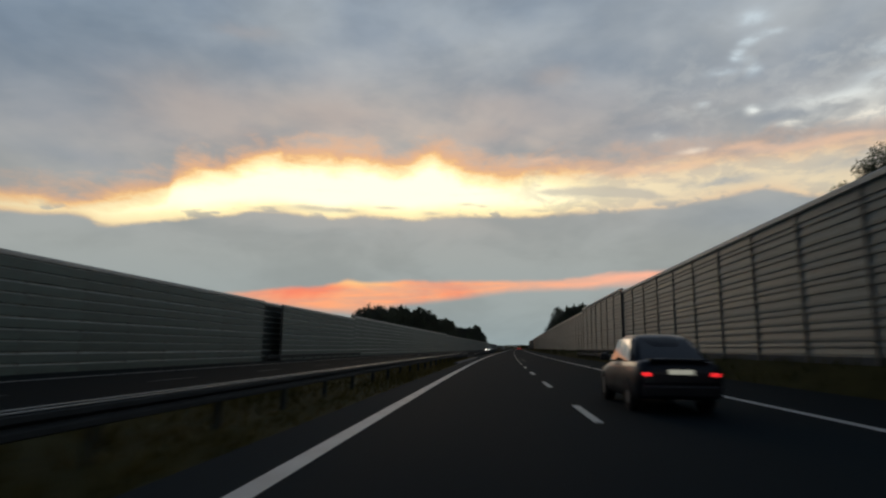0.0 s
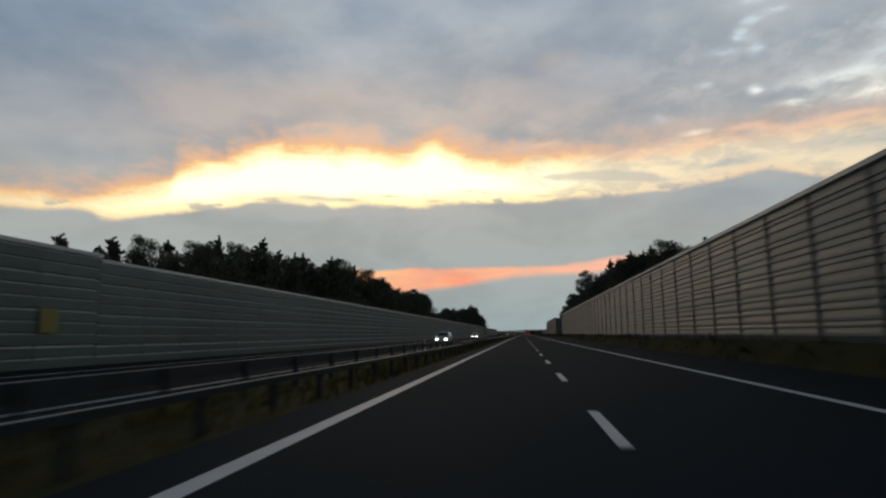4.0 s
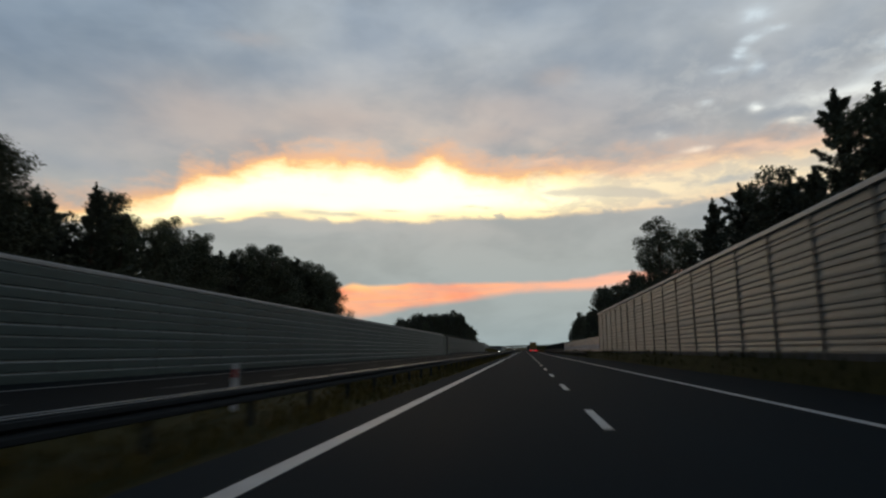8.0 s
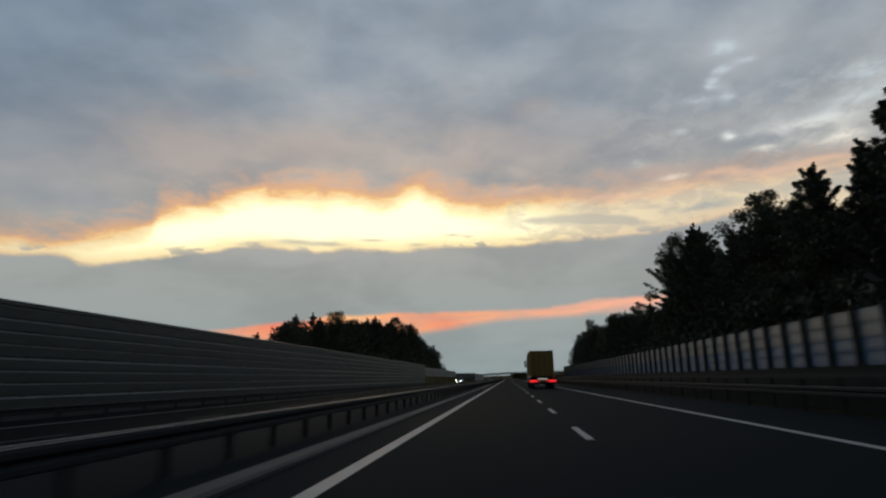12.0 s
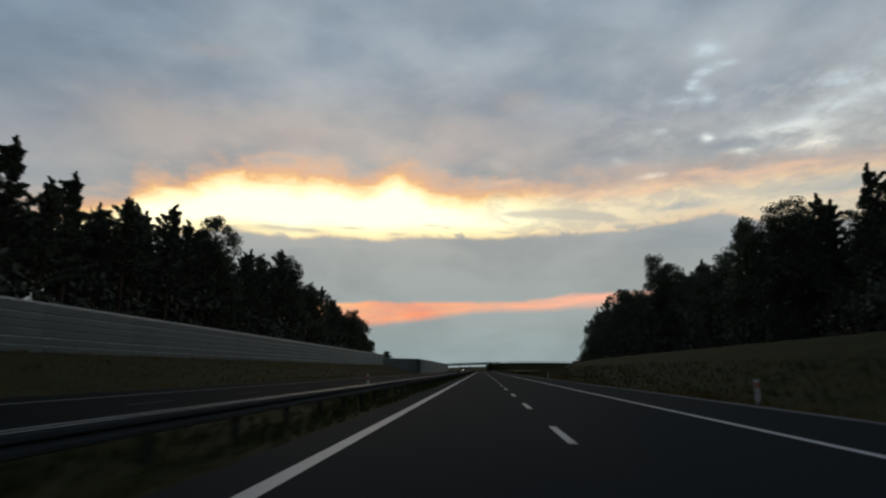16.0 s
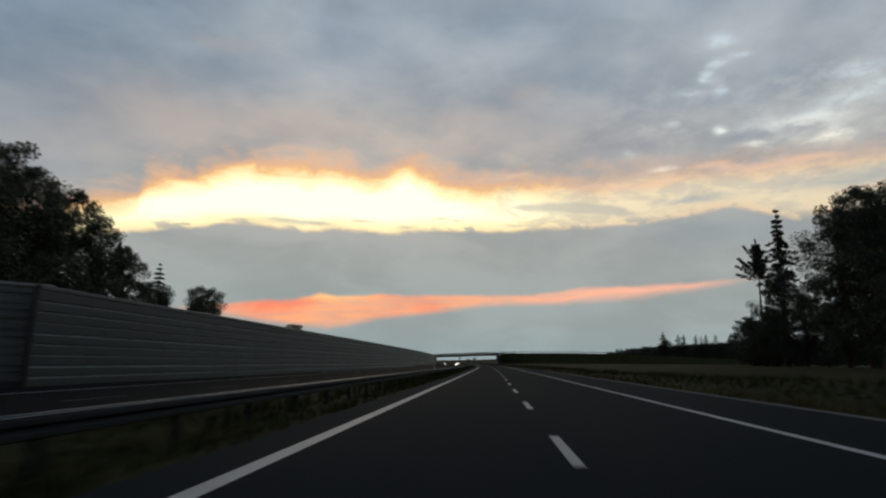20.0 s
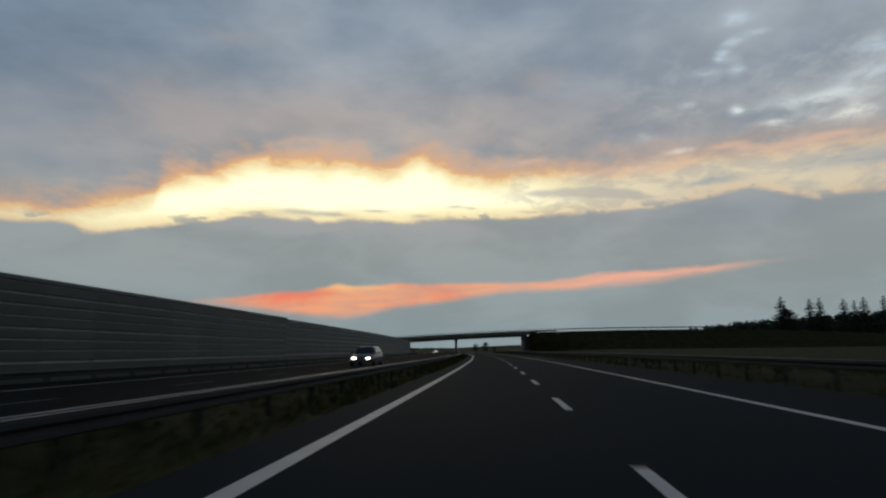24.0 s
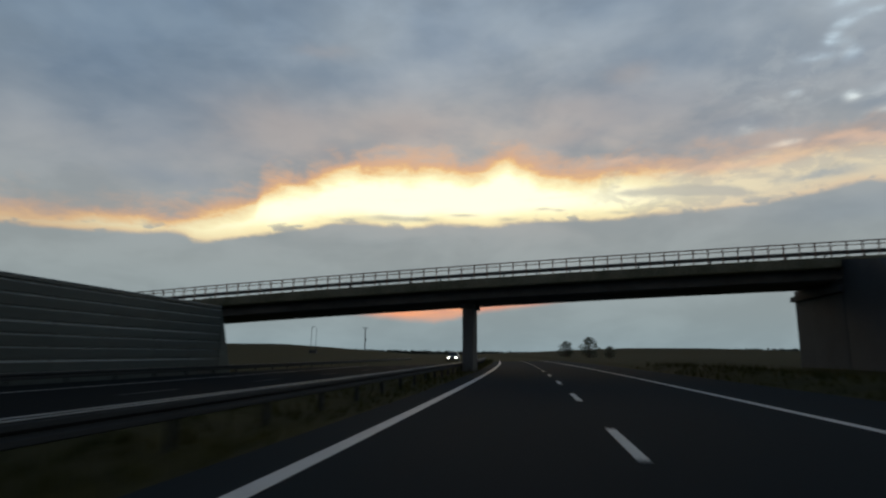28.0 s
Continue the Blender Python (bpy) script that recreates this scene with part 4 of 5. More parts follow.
        tagged(bank, "dark grassy earth bank carrying the side road", "embankment", kind="structure")
    # guard rail of the side road on the bank
    side = empty("guard_rail", m, "steel guard rail of the side road on top of the bank", "guard rail", "guard rails along the motorway")
    part("beam", along(plate(0.20, 0.28, 5.98, 6.28), 32.9, 90, 3.0), STEEL, side, "galvanised steel beam")
    for k in range(29):
        x = 33.6 + 2.0 * k
        part("post", boxed(x - 0.04, x + 0.04, 0.28, 0.34, 5.2 + crown(x), 6.2 + crown(x)), STEEL, side)


overpass()

# ---------------------------------------------------------------- trees


def leaf_cloud(rng, centres, radii, count, size, swept=0.0):
    """Many small leaf-sprig quads round the clump centres; swept: how far they point outward and up."""
    c = np.repeat(centres, count, axis=0)
    r = np.repeat(radii, count, axis=0)
    d = rng.normal(size=c.shape)
    d /= np.linalg.norm(d, axis=1)[:, None]
    p = c + d * r * (rng.random((len(c), 1)) ** 0.45)
    a = rng.normal(size=c.shape)
    if swept:
        away = c * np.array([1.0, 1.0, 0.0])
        away /= np.linalg.norm(away, axis=1)[:, None] + 1e-6
        a = a * (1 - swept) + swept * 1.6 * (away + np.array([0.0, 0.0, 0.55]))
    a /= np.linalg.norm(a, axis=1)[:, None]
    b = np.cross(a, rng.normal(size=c.shape))
    b /= np.linalg.norm(b, axis=1)[:, None]
    k = size * (0.6 + 0.8 * rng.random((len(c), 1)))
    quads = np.stack([p - a * k, p + b * k * 0.45, p + a * k, p - b * k * 0.45], axis=1)
    return quads.reshape(-1, 3)


def quads_mesh(name, v, mat):
    n = len(v) // 4
    me = bpy.data.meshes.new(name)
    me.vertices.add(len(v)), me.loops.add(len(v)), me.polygons.add(n)
    me.vertices.foreach_set("co", v.astype(np.float32).ravel())
    me.loops.foreach_set("vertex_index", np.arange(len(v), dtype=np.int32))
    me.polygons.foreach_set("loop_start", np.arange(0, len(v), 4, dtype=np.int32))
    me.materials.append(mat)
    me.update(calc_edges=True)
    return me


def clumps_of(kind, rng):
    """Clump centres and radii of a crown on a tree one metre tall."""
    cs, rs = [], []
    if kind in ("pine", "thin_pine"):
        # upswept plumes on a bare trunk, heavier to one side
        base, n, lean = 0.34 + 0.16 * rng.random(), 46, rng.random() * 6.28
        if kind == "thin_pine":
            base = 0.66
        for k in range(n):
            q = (k + rng.random()) / n
            a = k * 2.4 + rng.random()
            reach = (0.165 * (1.0 - q) ** 0.70 + 0.018) * (0.35 + 0.85 * rng.random()) * (1 + 0.30 * math.cos(a - lean))
            up = 0.20 + 0.60 * q + 0.35 * rng.random()
            z = base + (0.93 - base) * q
            for f in (0.25, 0.45, 0.62, 0.78, 0.90, 1.0):
                cs.append((reach * f * math.cos(a), reach * f * math.sin(a), min(0.985, z + up * reach * f * (0.55 + 0.45 * f))))
                r = (0.018 + 0.012 * rng.random()) * (1.30 - 0.70 * f) * (1.1 - 0.40 * q)
                rs.append((r * 1.2, r * 1.2, r * 0.75))
        for k in range(5):
            cs.append((0.006 * rng.normal(), 0.006 * rng.normal(), 0.925 + 0.014 * k))
            rs.append((0.014 - 0.002 * k, 0.014 - 0.002 * k, 0.014))
    elif kind in ("spruce", "bare_spruce"):
        # uneven drooping layers with gaps between them
        base, levels = (0.40 if kind == "bare_spruce" else 0.10 + 0.16 * rng.random()), 19
        for k in range(levels):
            q = k / (levels - 1)
            for b in range(5):
                if rng.random() < 0.16:
                    continue
                a = k * 0.9 + b * 1.257 + 0.6 * rng.random()
                ln = (0.165 * (1.0 - q) ** 0.85 + 0.008) * (0.40 + 0.75 * rng.random())
                z = base + (0.985 - base) * q + (rng.random() - 0.5) * 1.3 / levels * (1 - q)
                for f in (0.25, 0.6, 0.95):
                    cs.append((ln * f * math.cos(a), ln * f * math.sin(a), min(0.99, z - 0.30 * ln * f)))
                    r = 0.006 + 0.024 * (1.0 - q) * (1.2 - 0.5 * f)
                    rs.append((r * 1.25, r * 1.25, r * 0.55))
    else:
        n = 78
        for k in range(n):
            q = k / (n - 1)
            w = 0.27 * math.sin(math.pi * min(0.97, 0.20 + 0.76 * q)) ** 0.7 * (0.15 + 0.88 * rng.random())
            a = k * 2.4 + 0.8 * rng.random()
            r = 0.036 + 0.052 * rng.random()
            cs.append((w * math.cos(a), w * math.sin(a), 0.07 + 0.88 * q + 0.02 * rng.normal()))
            rs.append((r, r, r * 0.85))
    return np.array(cs), np.array(rs)


def grow(kind, seed, label):
    """A tree one metre tall, to be scaled to its height."""
    rng = np.random.default_rng(seed)
    cs, rs = clumps_of(kind, rng)
    plain_kind = {"thin_pine": "pine", "bare_spruce": "spruce"}.get(kind, kind)
    mat = LEAF_PINE if kind != "broad" else LEAF_BROAD
    root = empty({"pine": "pine_tree", "spruce": "spruce_tree", "broad": "broadleaf_tree"}[plain_kind], Matrix(), label, "tree", "roadside trees")
    bm = bmesh.new()
    pts = [Vector((0.008 * rng.normal() * q, 0.008 * rng.normal() * q, q * 0.95)) for q in np.linspace(0, 1, 6)]
    pts[0].z = -0.03
    for k in range(5):
        tube(bm, pts[k], pts[k + 1], 0.016 * (1 - 0.17 * k), 0.016 * (1 - 0.17 * (k + 1)), 6)
    for c in cs[:: (2 if kind == "broad" else 6 if plain_kind == "pine" else 3)]:
        h = max(0.2, c[2] - 0.10)
        tube(bm, (0, 0, h if kind == "broad" else float(c[2])), c * 0.98, 0.005 if kind == "broad" else 0.0025, 0.0012, 3)
    part("trunk", bm, BARK, root, "rough brown trunk with limbs")
    v = leaf_cloud(rng, cs, rs, {"pine": 38, "spruce": 30, "broad": 300}[plain_kind], {"pine": 0.0082, "spruce": 0.0090, "broad": 0.0070}[plain_kind], 0.0 if kind == "broad" else 0.45)
    part("crown", quads_mesh("crown", v, mat), mat, root, "dark green crown")
    return root


LABELS = {"thin_pine": "slender pine with a long bare trunk above bushes", "bare_spruce": "tall ragged spruce with a bare lower trunk", "pine": "tall dark pine with a bare lower trunk", "spruce": "dark pointed spruce at the forest edge", "broad": "dark leafy broadleaf tree at the forest edge"}
SEEDS = [(k, grow(k, 10 + i, LABELS[k])) for i, k in enumerate(("pine", "pine", "pine", "broad", "broad", "broad", "spruce", "spruce", "thin_pine", "bare_spruce"))]
USED = set()


def plant(kind, s, u, height, rng, wide=1.0):
    pick = [i for i, (k, _) in enumerate(SEEDS) if k == kind]
    i = pick[int(rng.integers(len(pick)))]
    m = stand(s, u, land(s, u) - 0.02, float(rng.random() * 360)) @ Matrix.Diagonal((height * wide, height * wide, height, 1))
    if i in USED:
        k = SEEDS[i][1].scale
        return copy_thing(SEEDS[i][1], m @ Matrix.Diagonal((1 / k[0], 1 / k[1], 1 / k[2], 1)))
    USED.add(i)
    SEEDS[i][1].matrix_basis = m
    return SEEDS[i][1]


def woods(s0, s1, u, depth, heights, seed, mix, gap=4.6, mass=(0.68, 0.28), name_label="dense dark mixed wood behind the noise barrier"):
    """A front row of single trees, and the wood behind it as one mass; heights: (s, metres) pairs."""
    rng = np.random.default_rng(seed)
    hs, hz = zip(*heights)
    n = int((s1 - s0) / gap)
    sgn = 1 if u > 0 else -1
    for k in range(n + 1):
        s = s0 + (s1 - s0) * k / n + rng.normal() * 1.2
        h = float(np.interp(s, hs, hz)) * (0.79 + 0.24 * rng.random())
        plant(rng.choice(list(mix)), s, u + sgn * abs(rng.normal()) * 2.0, h, rng, 1.0 + 0.25 * rng.random())
    quads = []
    m = int((s1 - s0) / 5.6 * depth / 5)
    for k in range(m):
        w = u + sgn * (4 + depth * rng.random())
        s = s0 + 2.2 * (abs(w) - abs(u)) + (s1 - s0 - 2.2 * (abs(w) - abs(u))) * rng.random()
        h = float(np.interp(s, hs, hz)) * (mass[0] + mass[1] * rng.random())
        cs, rs = clumps_of(rng.choice(list(mix)), rng)
        v = leaf_cloud(rng, cs * h, rs * h * 1.35, max(2, 700 // len(cs)), 0.024 * h, 0.3)
        quads.append(v + np.array(at(s, w, land(s, w))))
    # undergrowth
    for k in range(int((s1 - s0) / 0.7)):
        w = u + sgn * (-2 + (depth + 2) * rng.random() ** 1.5)
        s = s0 + 2.2 * abs(w - u) + (s1 - s0 - 2.2 * abs(w - u)) * rng.random()
        h = 2.0 + 0.42 * float(np.interp(s, hs, hz)) * rng.random() ** 1.3
        cs = np.column_stack([rng.normal(size=(5, 2)) * h * 0.28, h * (0.15 + 0.65 * rng.random(5))])
        v = leaf_cloud(rng, cs, np.full((5, 3), h * 0.27), 34, 0.035 * h + 0.12)
        quads.append(v + np.array(at(s, w, land(s, w))))
    tagged(new("wood", quads_mesh("wood", np.concatenate(quads), LEAF_PINE)), name_label, "woodland", kind="stuff")


MIXED = ("pine", "broad", "broad", "pine", "broad")
PINES = ("pine", "pine", "pine", "broad")
woods(202, 431, -47, 22, ((202, 12.5), (210, 14), (220, 16), (234, 18), (250, 20), (300, 22.5), (309, 21), (320, 22), (355, 21), (400, 21.5), (431, 20.5)), 1, MIXED, gap=3.8, mass=(0.74, 0.26))
woods(556, 828, -46, 24, ((556, 13), (590, 17), (630, 19.5), (662, 24), (690, 26), (735, 25), (775, 25.5), (788, 22), (798, 20.5), (808, 18), (816, 15), (828, 12.5)), 2, PINES, mass=(0.64, 0.28))
woods(228, 412, 29, 20, ((228, 15.5), (270, 19), (306, 23.5), (327, 25.5), (349, 26), (360, 23), (388, 24.5), (412, 21)), 3, PINES)
woods(445, 570, 33, 20, ((445, 15), (460, 20), (480, 25.5), (495, 27), (570, 27)), 4, PINES)
woods(560, 792, 41, 24, ((560, 23), (605, 17), (650, 21), (690, 23), (704, 21), (735, 24), (780, 25.5), (792, 23)), 5, MIXED)


def lone_trees():
    rng = np.random.default_rng(9)
    for kind, s, u, h, w in (("broad", 40.5, 24, 13.8, 1.0), ("broad", 429, 29.5, 29.5, 1.15), ("broad", 438, 31, 25, 1.1), ("broad", 420, 33, 17, 1.2), ("broad", 433, 33, 15, 1.2), ("broad", 416, -46, 20, 1.1), ("broad", 423, -46, 19.5, 1.1), ("broad", 431, -47, 18.5, 0.9), ("bare_spruce", 847, 47.8, 26.5, 1.0), ("thin_pine", 852, 46.3, 22.5, 0.75),
                             ("broad", 841, 43, 9.0, 1.6), ("broad", 847, 46, 9.0, 1.6), ("broad", 853, 48, 9.5, 1.7), ("broad", 859, 50, 7.5, 1.8), ("broad", 867, 55, 5.5, 1.9), ("broad", 844, 41, 7.5, 1.8), ("broad", 850, 43, 8.5, 1.7), ("broad", 856, 46, 8.0, 1.7), ("broad", 863, 50, 6.0, 1.9), ("broad", 836, 42, 14, 1.2), ("broad", 824, 44, 21, 1.1), ("broad", 818, 43, 22, 1.0), ("broad", 812, 42, 20, 1.1), ("broad", 834, 44, 10, 1.5), ("broad", 838, 49, 9.5, 1.5), ("broad", 828, 50, 22, 1.1), ("broad", 832, 54, 23, 1.1),
                             ("broad", 797, -45, 20, 1.1), ("broad", 803, -45, 19.5, 1.1), ("broad", 809, -46, 17, 1.1), ("broad", 814, -46, 15.5, 1.0), ("spruce", 822, -46, 14.5, 1.1), ("broad", 833, -46, 12.8, 0.9),
                             ("broad", 878, 62, 5.5, 1.4), ("spruce", 893, 72, 7, 1.2), ("spruce", 905, 78, 7, 1.2), ("broad", 920, 86, 6.5, 1.5), ("broad", 838, -48, 11.5, 1.1), ("broad", 843, -48, 13.6, 1.05), ("broad", 881, -47, 9.9, 1.1), ("broad", 887, -47, 10.3, 1.1), ("pine", 796, 41, 24.5, 0.9), ("broad", 807, 41, 19.5, 1.0), ("broad", 731, 38.5, 25.5, 0.7),
                             ("broad", 1185, 12.6, 3.6, 2.0), ("broad", 1177, 16.0, 4.3, 1.8), ("broad", 1172, 19.0, 2.4, 1.9), ("broad", 1150, -95, 11, 1.4), ("broad", 1158, -92, 10, 1.3),
                             ("spruce", 1157, 148.5, 23.0, 2.12), ("pine", 1158, 151, 18.5, 2.31), ("spruce", 1147, 154, 21.0, 1.93), ("spruce", 1144, 156, 21.0, 1.73), ("spruce", 1136, 160, 20.0, 1.73), ("spruce", 1133, 162, 19.0, 1.54),
                             ("spruce", 1130, 163.5, 20.0, 1.73), ("spruce", 1124, 166.5, 20.0, 1.73), ("spruce", 1115, 171, 20.5, 1.93)):
        plant(kind, s, u, h, rng, w)


lone_trees()


def far_woods():
    """Low wooded skyline all round."""
    rng = np.random.default_rng(21)
    quads = []
    for k in range(2200):
        a = 2 * math.pi * k / 2200
        r = 1750 + 120 * math.sin(a * 5) + 60 * rng.random()
        low = math.exp(-((((a + math.pi) % (2 * math.pi)) - math.pi + 0.14) / 0.33) ** 2)
        h = (20 + 5 * math.sin(a * 3 + 1) + 3 * math.sin(a * 11) + 3 * rng.random()) * (1 - 0.6 * low)
        cs = np.column_stack([rng.normal(size=(4, 2)) * 8, np.linspace(0.1, 0.7, 4) * h])
        v = leaf_cloud(rng, cs, np.array([[9.0, 9.0, 3.0]] * 4), 14, 3.6)
        quads.append(v + np.array([r * math.sin(a), 950 + r * math.cos(a), -2.0]))
    tagged(new("far_wood", quads_mesh("far_wood", np.concatenate(quads), LEAF_PINE)), "distant low wooded skyline", "woodland", kind="stuff")
    # belt of wood behind the fields on the right
    quads = []
    for k in range(640):
        q = rng.random()
        s, u = 1250 - 215 * q + 6 * rng.normal(), 154 + 34 * q + 12 * rng.random()
        h = 12.0 + 2.0 * q + 2.0 * rng.random() - 4.0 * max(0.0, 0.12 - q) / 0.12
        cs = np.column_stack([rng.normal(size=(4, 2)) * 1.6, np.linspace(0.1, 0.85, 4) * h])
        v = leaf_cloud(rng, cs, np.full((4, 3), 2.6), 22, 1.0)
        quads.append(v + np.array(at(s, u, land(s, u))))
    tagged(new("wood", quads_mesh("wood", np.concatenate(quads), LEAF_PINE)), "low dark wood belt behind the fields", "woodland", kind="stuff")


far_woods()

# ---------------------------------------------------------------- vehicles


def car_paint(name, color):
    return plain(name, color, 0.42, metal=0.1, fleck=0.10, scale=3, fine=80, coat=0.25)


GLASS = plain("tinted_glass", (0.03, 0.035, 0.04), 0.06, fleck=0.1, scale=2, coat=0.5)
TAIL = lamp_mat("tail_lamp", (1.0, 0.03, 0.035), 0.9)
HEAD = lamp_mat("head_lamp", (1.0, 0.93, 0.78), 14.0)
# no lamp: plates glow by themselves in place of light falling on them
GLOW_PLATE = lamp_mat("glowing_plate", (0.80, 0.80, 0.66), 0.32)
RIM = plain("alloy", (0.45, 0.45, 0.46), 0.35, metal=0.9, fleck=0.1, scale=8)


def loft(rings, cap=True):
    bm = bmesh.new()
    vs = [[bm.verts.new(p) for p in r] for r in rings]
    k = len(rings[0])
    for a, b in zip(vs, vs[1:]):
        for j in range(k):
            bm.faces.new((a[j], a[(j + 1) % k], b[(j + 1) % k], b[j]))
    if cap:
        bm.faces.new(vs[0][::-1]), bm.faces.new(vs[-1])
    return bm


def wheel(root, x, y, r, w):
    """A tyre with its rim, axle along x."""
    hub = part("wheel", boxed(-w * 0.3, w * 0.3, -r * 0.2, r * 0.2, -r * 0.2, r * 0.2, 0.02), RIM, root, m=Matrix.Translation((x, y, r)))
    bm = bmesh.new()
    rings = []
    for q, rr in ((-0.5, 0.62), (-0.5, 0.90), (-0.38, 1.0), (0.38, 1.0), (0.5, 0.90), (0.5, 0.62)):
        rings.append([(q * w, rr * r * math.cos(2 * math.pi * k / 20), rr * r * math.sin(2 * math.pi * k / 20)) for k in range(20)])
    part("tyre", loft(rings, False), BLACK, hub, "black rubber tyre", smooth=True)
    bm = bmesh.new()
    tube(bm, (-w * 0.44, 0, 0), (w * 0.44, 0, 0), r * 0.62, sides=20)
    part("rim", bm, RIM, hub, "grey alloy rim")


def sedan(m, paint, label, lights, height=1.30, length=4.1, width=1.70, estate=False):
    """A saloon whose nose points along local +y, resting on z = 0 with its tail at y = 0."""
    root = empty("car", m, label, "car", "cars on the motorway")
    hw, ln = width / 2, length
    st = ((0.0, 0.34, 0.66, 0.80), (0.03, 0.28, 0.86, 0.92), (0.30, 0.22, 0.90, 0.97), (0.9, 0.20, 0.90, 1.0), (ln * 0.5, 0.20, 0.88, 1.0), (ln - 1.2, 0.20, 0.84, 1.0),
          (ln - 0.35, 0.22, 0.72, 0.95), (ln - 0.05, 0.28, 0.58, 0.85), (ln, 0.34, 0.50, 0.76))
    rings = []
    for y, lo, hi, w in st:
        hi *= height / 1.35
        h = hw * w
        half = [(0.90, lo), (0.97, lo + 0.05), (1.0, lo + 0.16), (1.0, lo + 0.55 * (hi - lo)), (0.975, hi - 0.13), (0.93, hi - 0.05), (0.84, hi - 0.01), (0.5, hi + 0.015)]
        rings.append([(-h * x, y, z) for x, z in half] + [(h * x, y, z) for x, z in half[::-1]])
    part("body", loft(rings), paint, root, smooth=True)
    b = 0.86 * height / 1.35
    back = 0.12 if estate else 0.42
    cab = ((back, b, 0.80), (back + (0.25 if estate else 0.62), height - 0.06, 0.66), (back + (0.5 if estate else 0.85), height, 0.62), (ln * 0.56, height, 0.62), (ln * 0.60, height - 0.05, 0.65), (ln - 1.15, b, 0.80))
    rings = []
    for y, z, w in cab:
        half = [(-hw * 0.88, b - 0.05), (-hw * w - 0.05, max(b, z - 0.09)), (-hw * w - 0.015, max(b, z - 0.04)), (-hw * w * 0.88, z), (-hw * w * 0.4, z + 0.015)]
        rings.append([(x, y, v) for x, v in half] + [(-x, y, v) for x, v in half[::-1]])
    part("roof", loft(rings), paint, root, smooth=True)

    def pane(name, pts, push):
        bm = bmesh.new()
        vs = [bm.verts.new(Vector(p) + Vector(push)) for p in pts]
        ws = [bm.verts.new(Vector(p) - Vector(push) * 0.4) for p in pts]
        bm.faces.new(vs), bm.faces.new(ws[::-1])
        for k in range(4):
            bm.faces.new((vs[k], ws[k], ws[(k + 1) % 4], vs[(k + 1) % 4]))
        part(name, bm, GLASS, root, "dark window glass")

    y0, y1 = cab[0][0], cab[1][0]
    pane("rear_window", ((-hw * 0.74, y0 + 0.03, b + 0.02), (hw * 0.74, y0 + 0.03, b + 0.02), (hw * 0.58, y1, height - 0.09), (-hw * 0.58, y1, height - 0.09)), (0, -0.02, 0.02))
    y0, y1 = cab[5][0], cab[4][0]
    pane("windscreen", ((-hw * 0.74, y0 - 0.03, b + 0.02), (hw * 0.74, y0 - 0.03, b + 0.02), (hw * 0.58, y1, height - 0.07), (-hw * 0.58, y1, height - 0.07)), (0, 0.02, 0.02))
    for sx in (-1, 1):
        pane("side_window", ((sx * hw * 0.87, cab[0][0] + 0.35, b + 0.01), (sx * hw * 0.87, cab[5][0] - 0.28, b + 0.01), (sx * hw * 0.69, cab[4][0] - 0.05, height - 0.07),
                             (sx * hw * 0.69, cab[1][0] + 0.1, height - 0.07)), (sx * 0.025, 0, 0))
        for y in (0.75, ln - 0.78):
            wheel(root, sx * (hw - 0.10), y, 0.29, 0.2)
        part("wing_mirror", boxed(min(sx * hw, sx * (hw + 0.17)), max(sx * hw, sx * (hw + 0.17)), ln - 1.52, ln - 1.40, b, b + 0.13, 0.03), paint, root)
        part("tail_light", boxed(min(sx * hw * 0.66, sx * hw * 0.86), max(sx * hw * 0.66, sx * hw * 0.86), -0.03, 0.10, 0.64 * height / 1.35, 0.70 * height / 1.35, 0.02),
             TAIL if lights == "tail" else RED_BAND, root, "red tail light")
        part("headlight", boxed(min(sx * hw * 0.42, sx * hw * 0.72), max(sx * hw * 0.42, sx * hw * 0.72), ln - 0.10, ln + 0.02, 0.46, 0.56, 0.02), HEAD if lights == "head" else WHITE, root, "bright headlight")
    part("rear_bumper", boxed(-hw * 0.86, hw * 0.86, -0.07, 0.10, 0.28, 0.46, 0.03), paint, root)
    part("front_bumper", boxed(-hw * 0.76, hw * 0.76, ln - 0.08, ln + 0.05, 0.24, 0.40, 0.03), paint, root)
    part("number_plate", boxed(-0.19, 0.19, -0.035, 0.03, 0.67 * height / 1.35, 0.75 * height / 1.35, 0.006), GLOW_PLATE, root, "pale blank plate with a glow added for lamplight")
    part("boot_spoiler", boxed(-hw * 0.7, hw * 0.7, -0.01, 0.12, 0.885 * height / 1.35, 0.93 * height / 1.35, 0.012), paint, root)
    return root


DARK_BLUE = car_paint("dark_blue_paint", (0.006, 0.007, 0.012))
SILVER = car_paint("silver_paint", (0.42, 0.43, 0.44))
WHITE_PAINT = car_paint("white_paint", (0.62, 0.62, 0.60))
GREY_PAINT = car_paint("grey_paint", (0.10, 0.105, 0.11))
sedan(stand(9.7, 1.45), DARK_BLUE, "dark blue saloon with lit red tail lights on the asphalt", "tail", height=1.26, width=1.36, length=3.75)
for s, u, paint, word, estate in ((214, -9.6, SILVER, "silver estate", True), (296, -12.7, WHITE_PAINT, "white estate", True), (588.5, -12.9, SILVER, "silver saloon", False),
                                  (942, -10.0, GREY_PAINT, "dark grey estate", True), (1140, -9.7, GREY_PAINT, "dark grey saloon", False)):
    sedan(stand(s, u, -0.02, 180), paint, word + " with lit headlights on the opposite carriageway", "head", estate=estate)

TARP = plain("ochre_tarpaulin", (0.34, 0.22, 0.055), 0.6, fleck=0.22, scale=0.8, fine=9, stretch=(1, 1, 0.3))


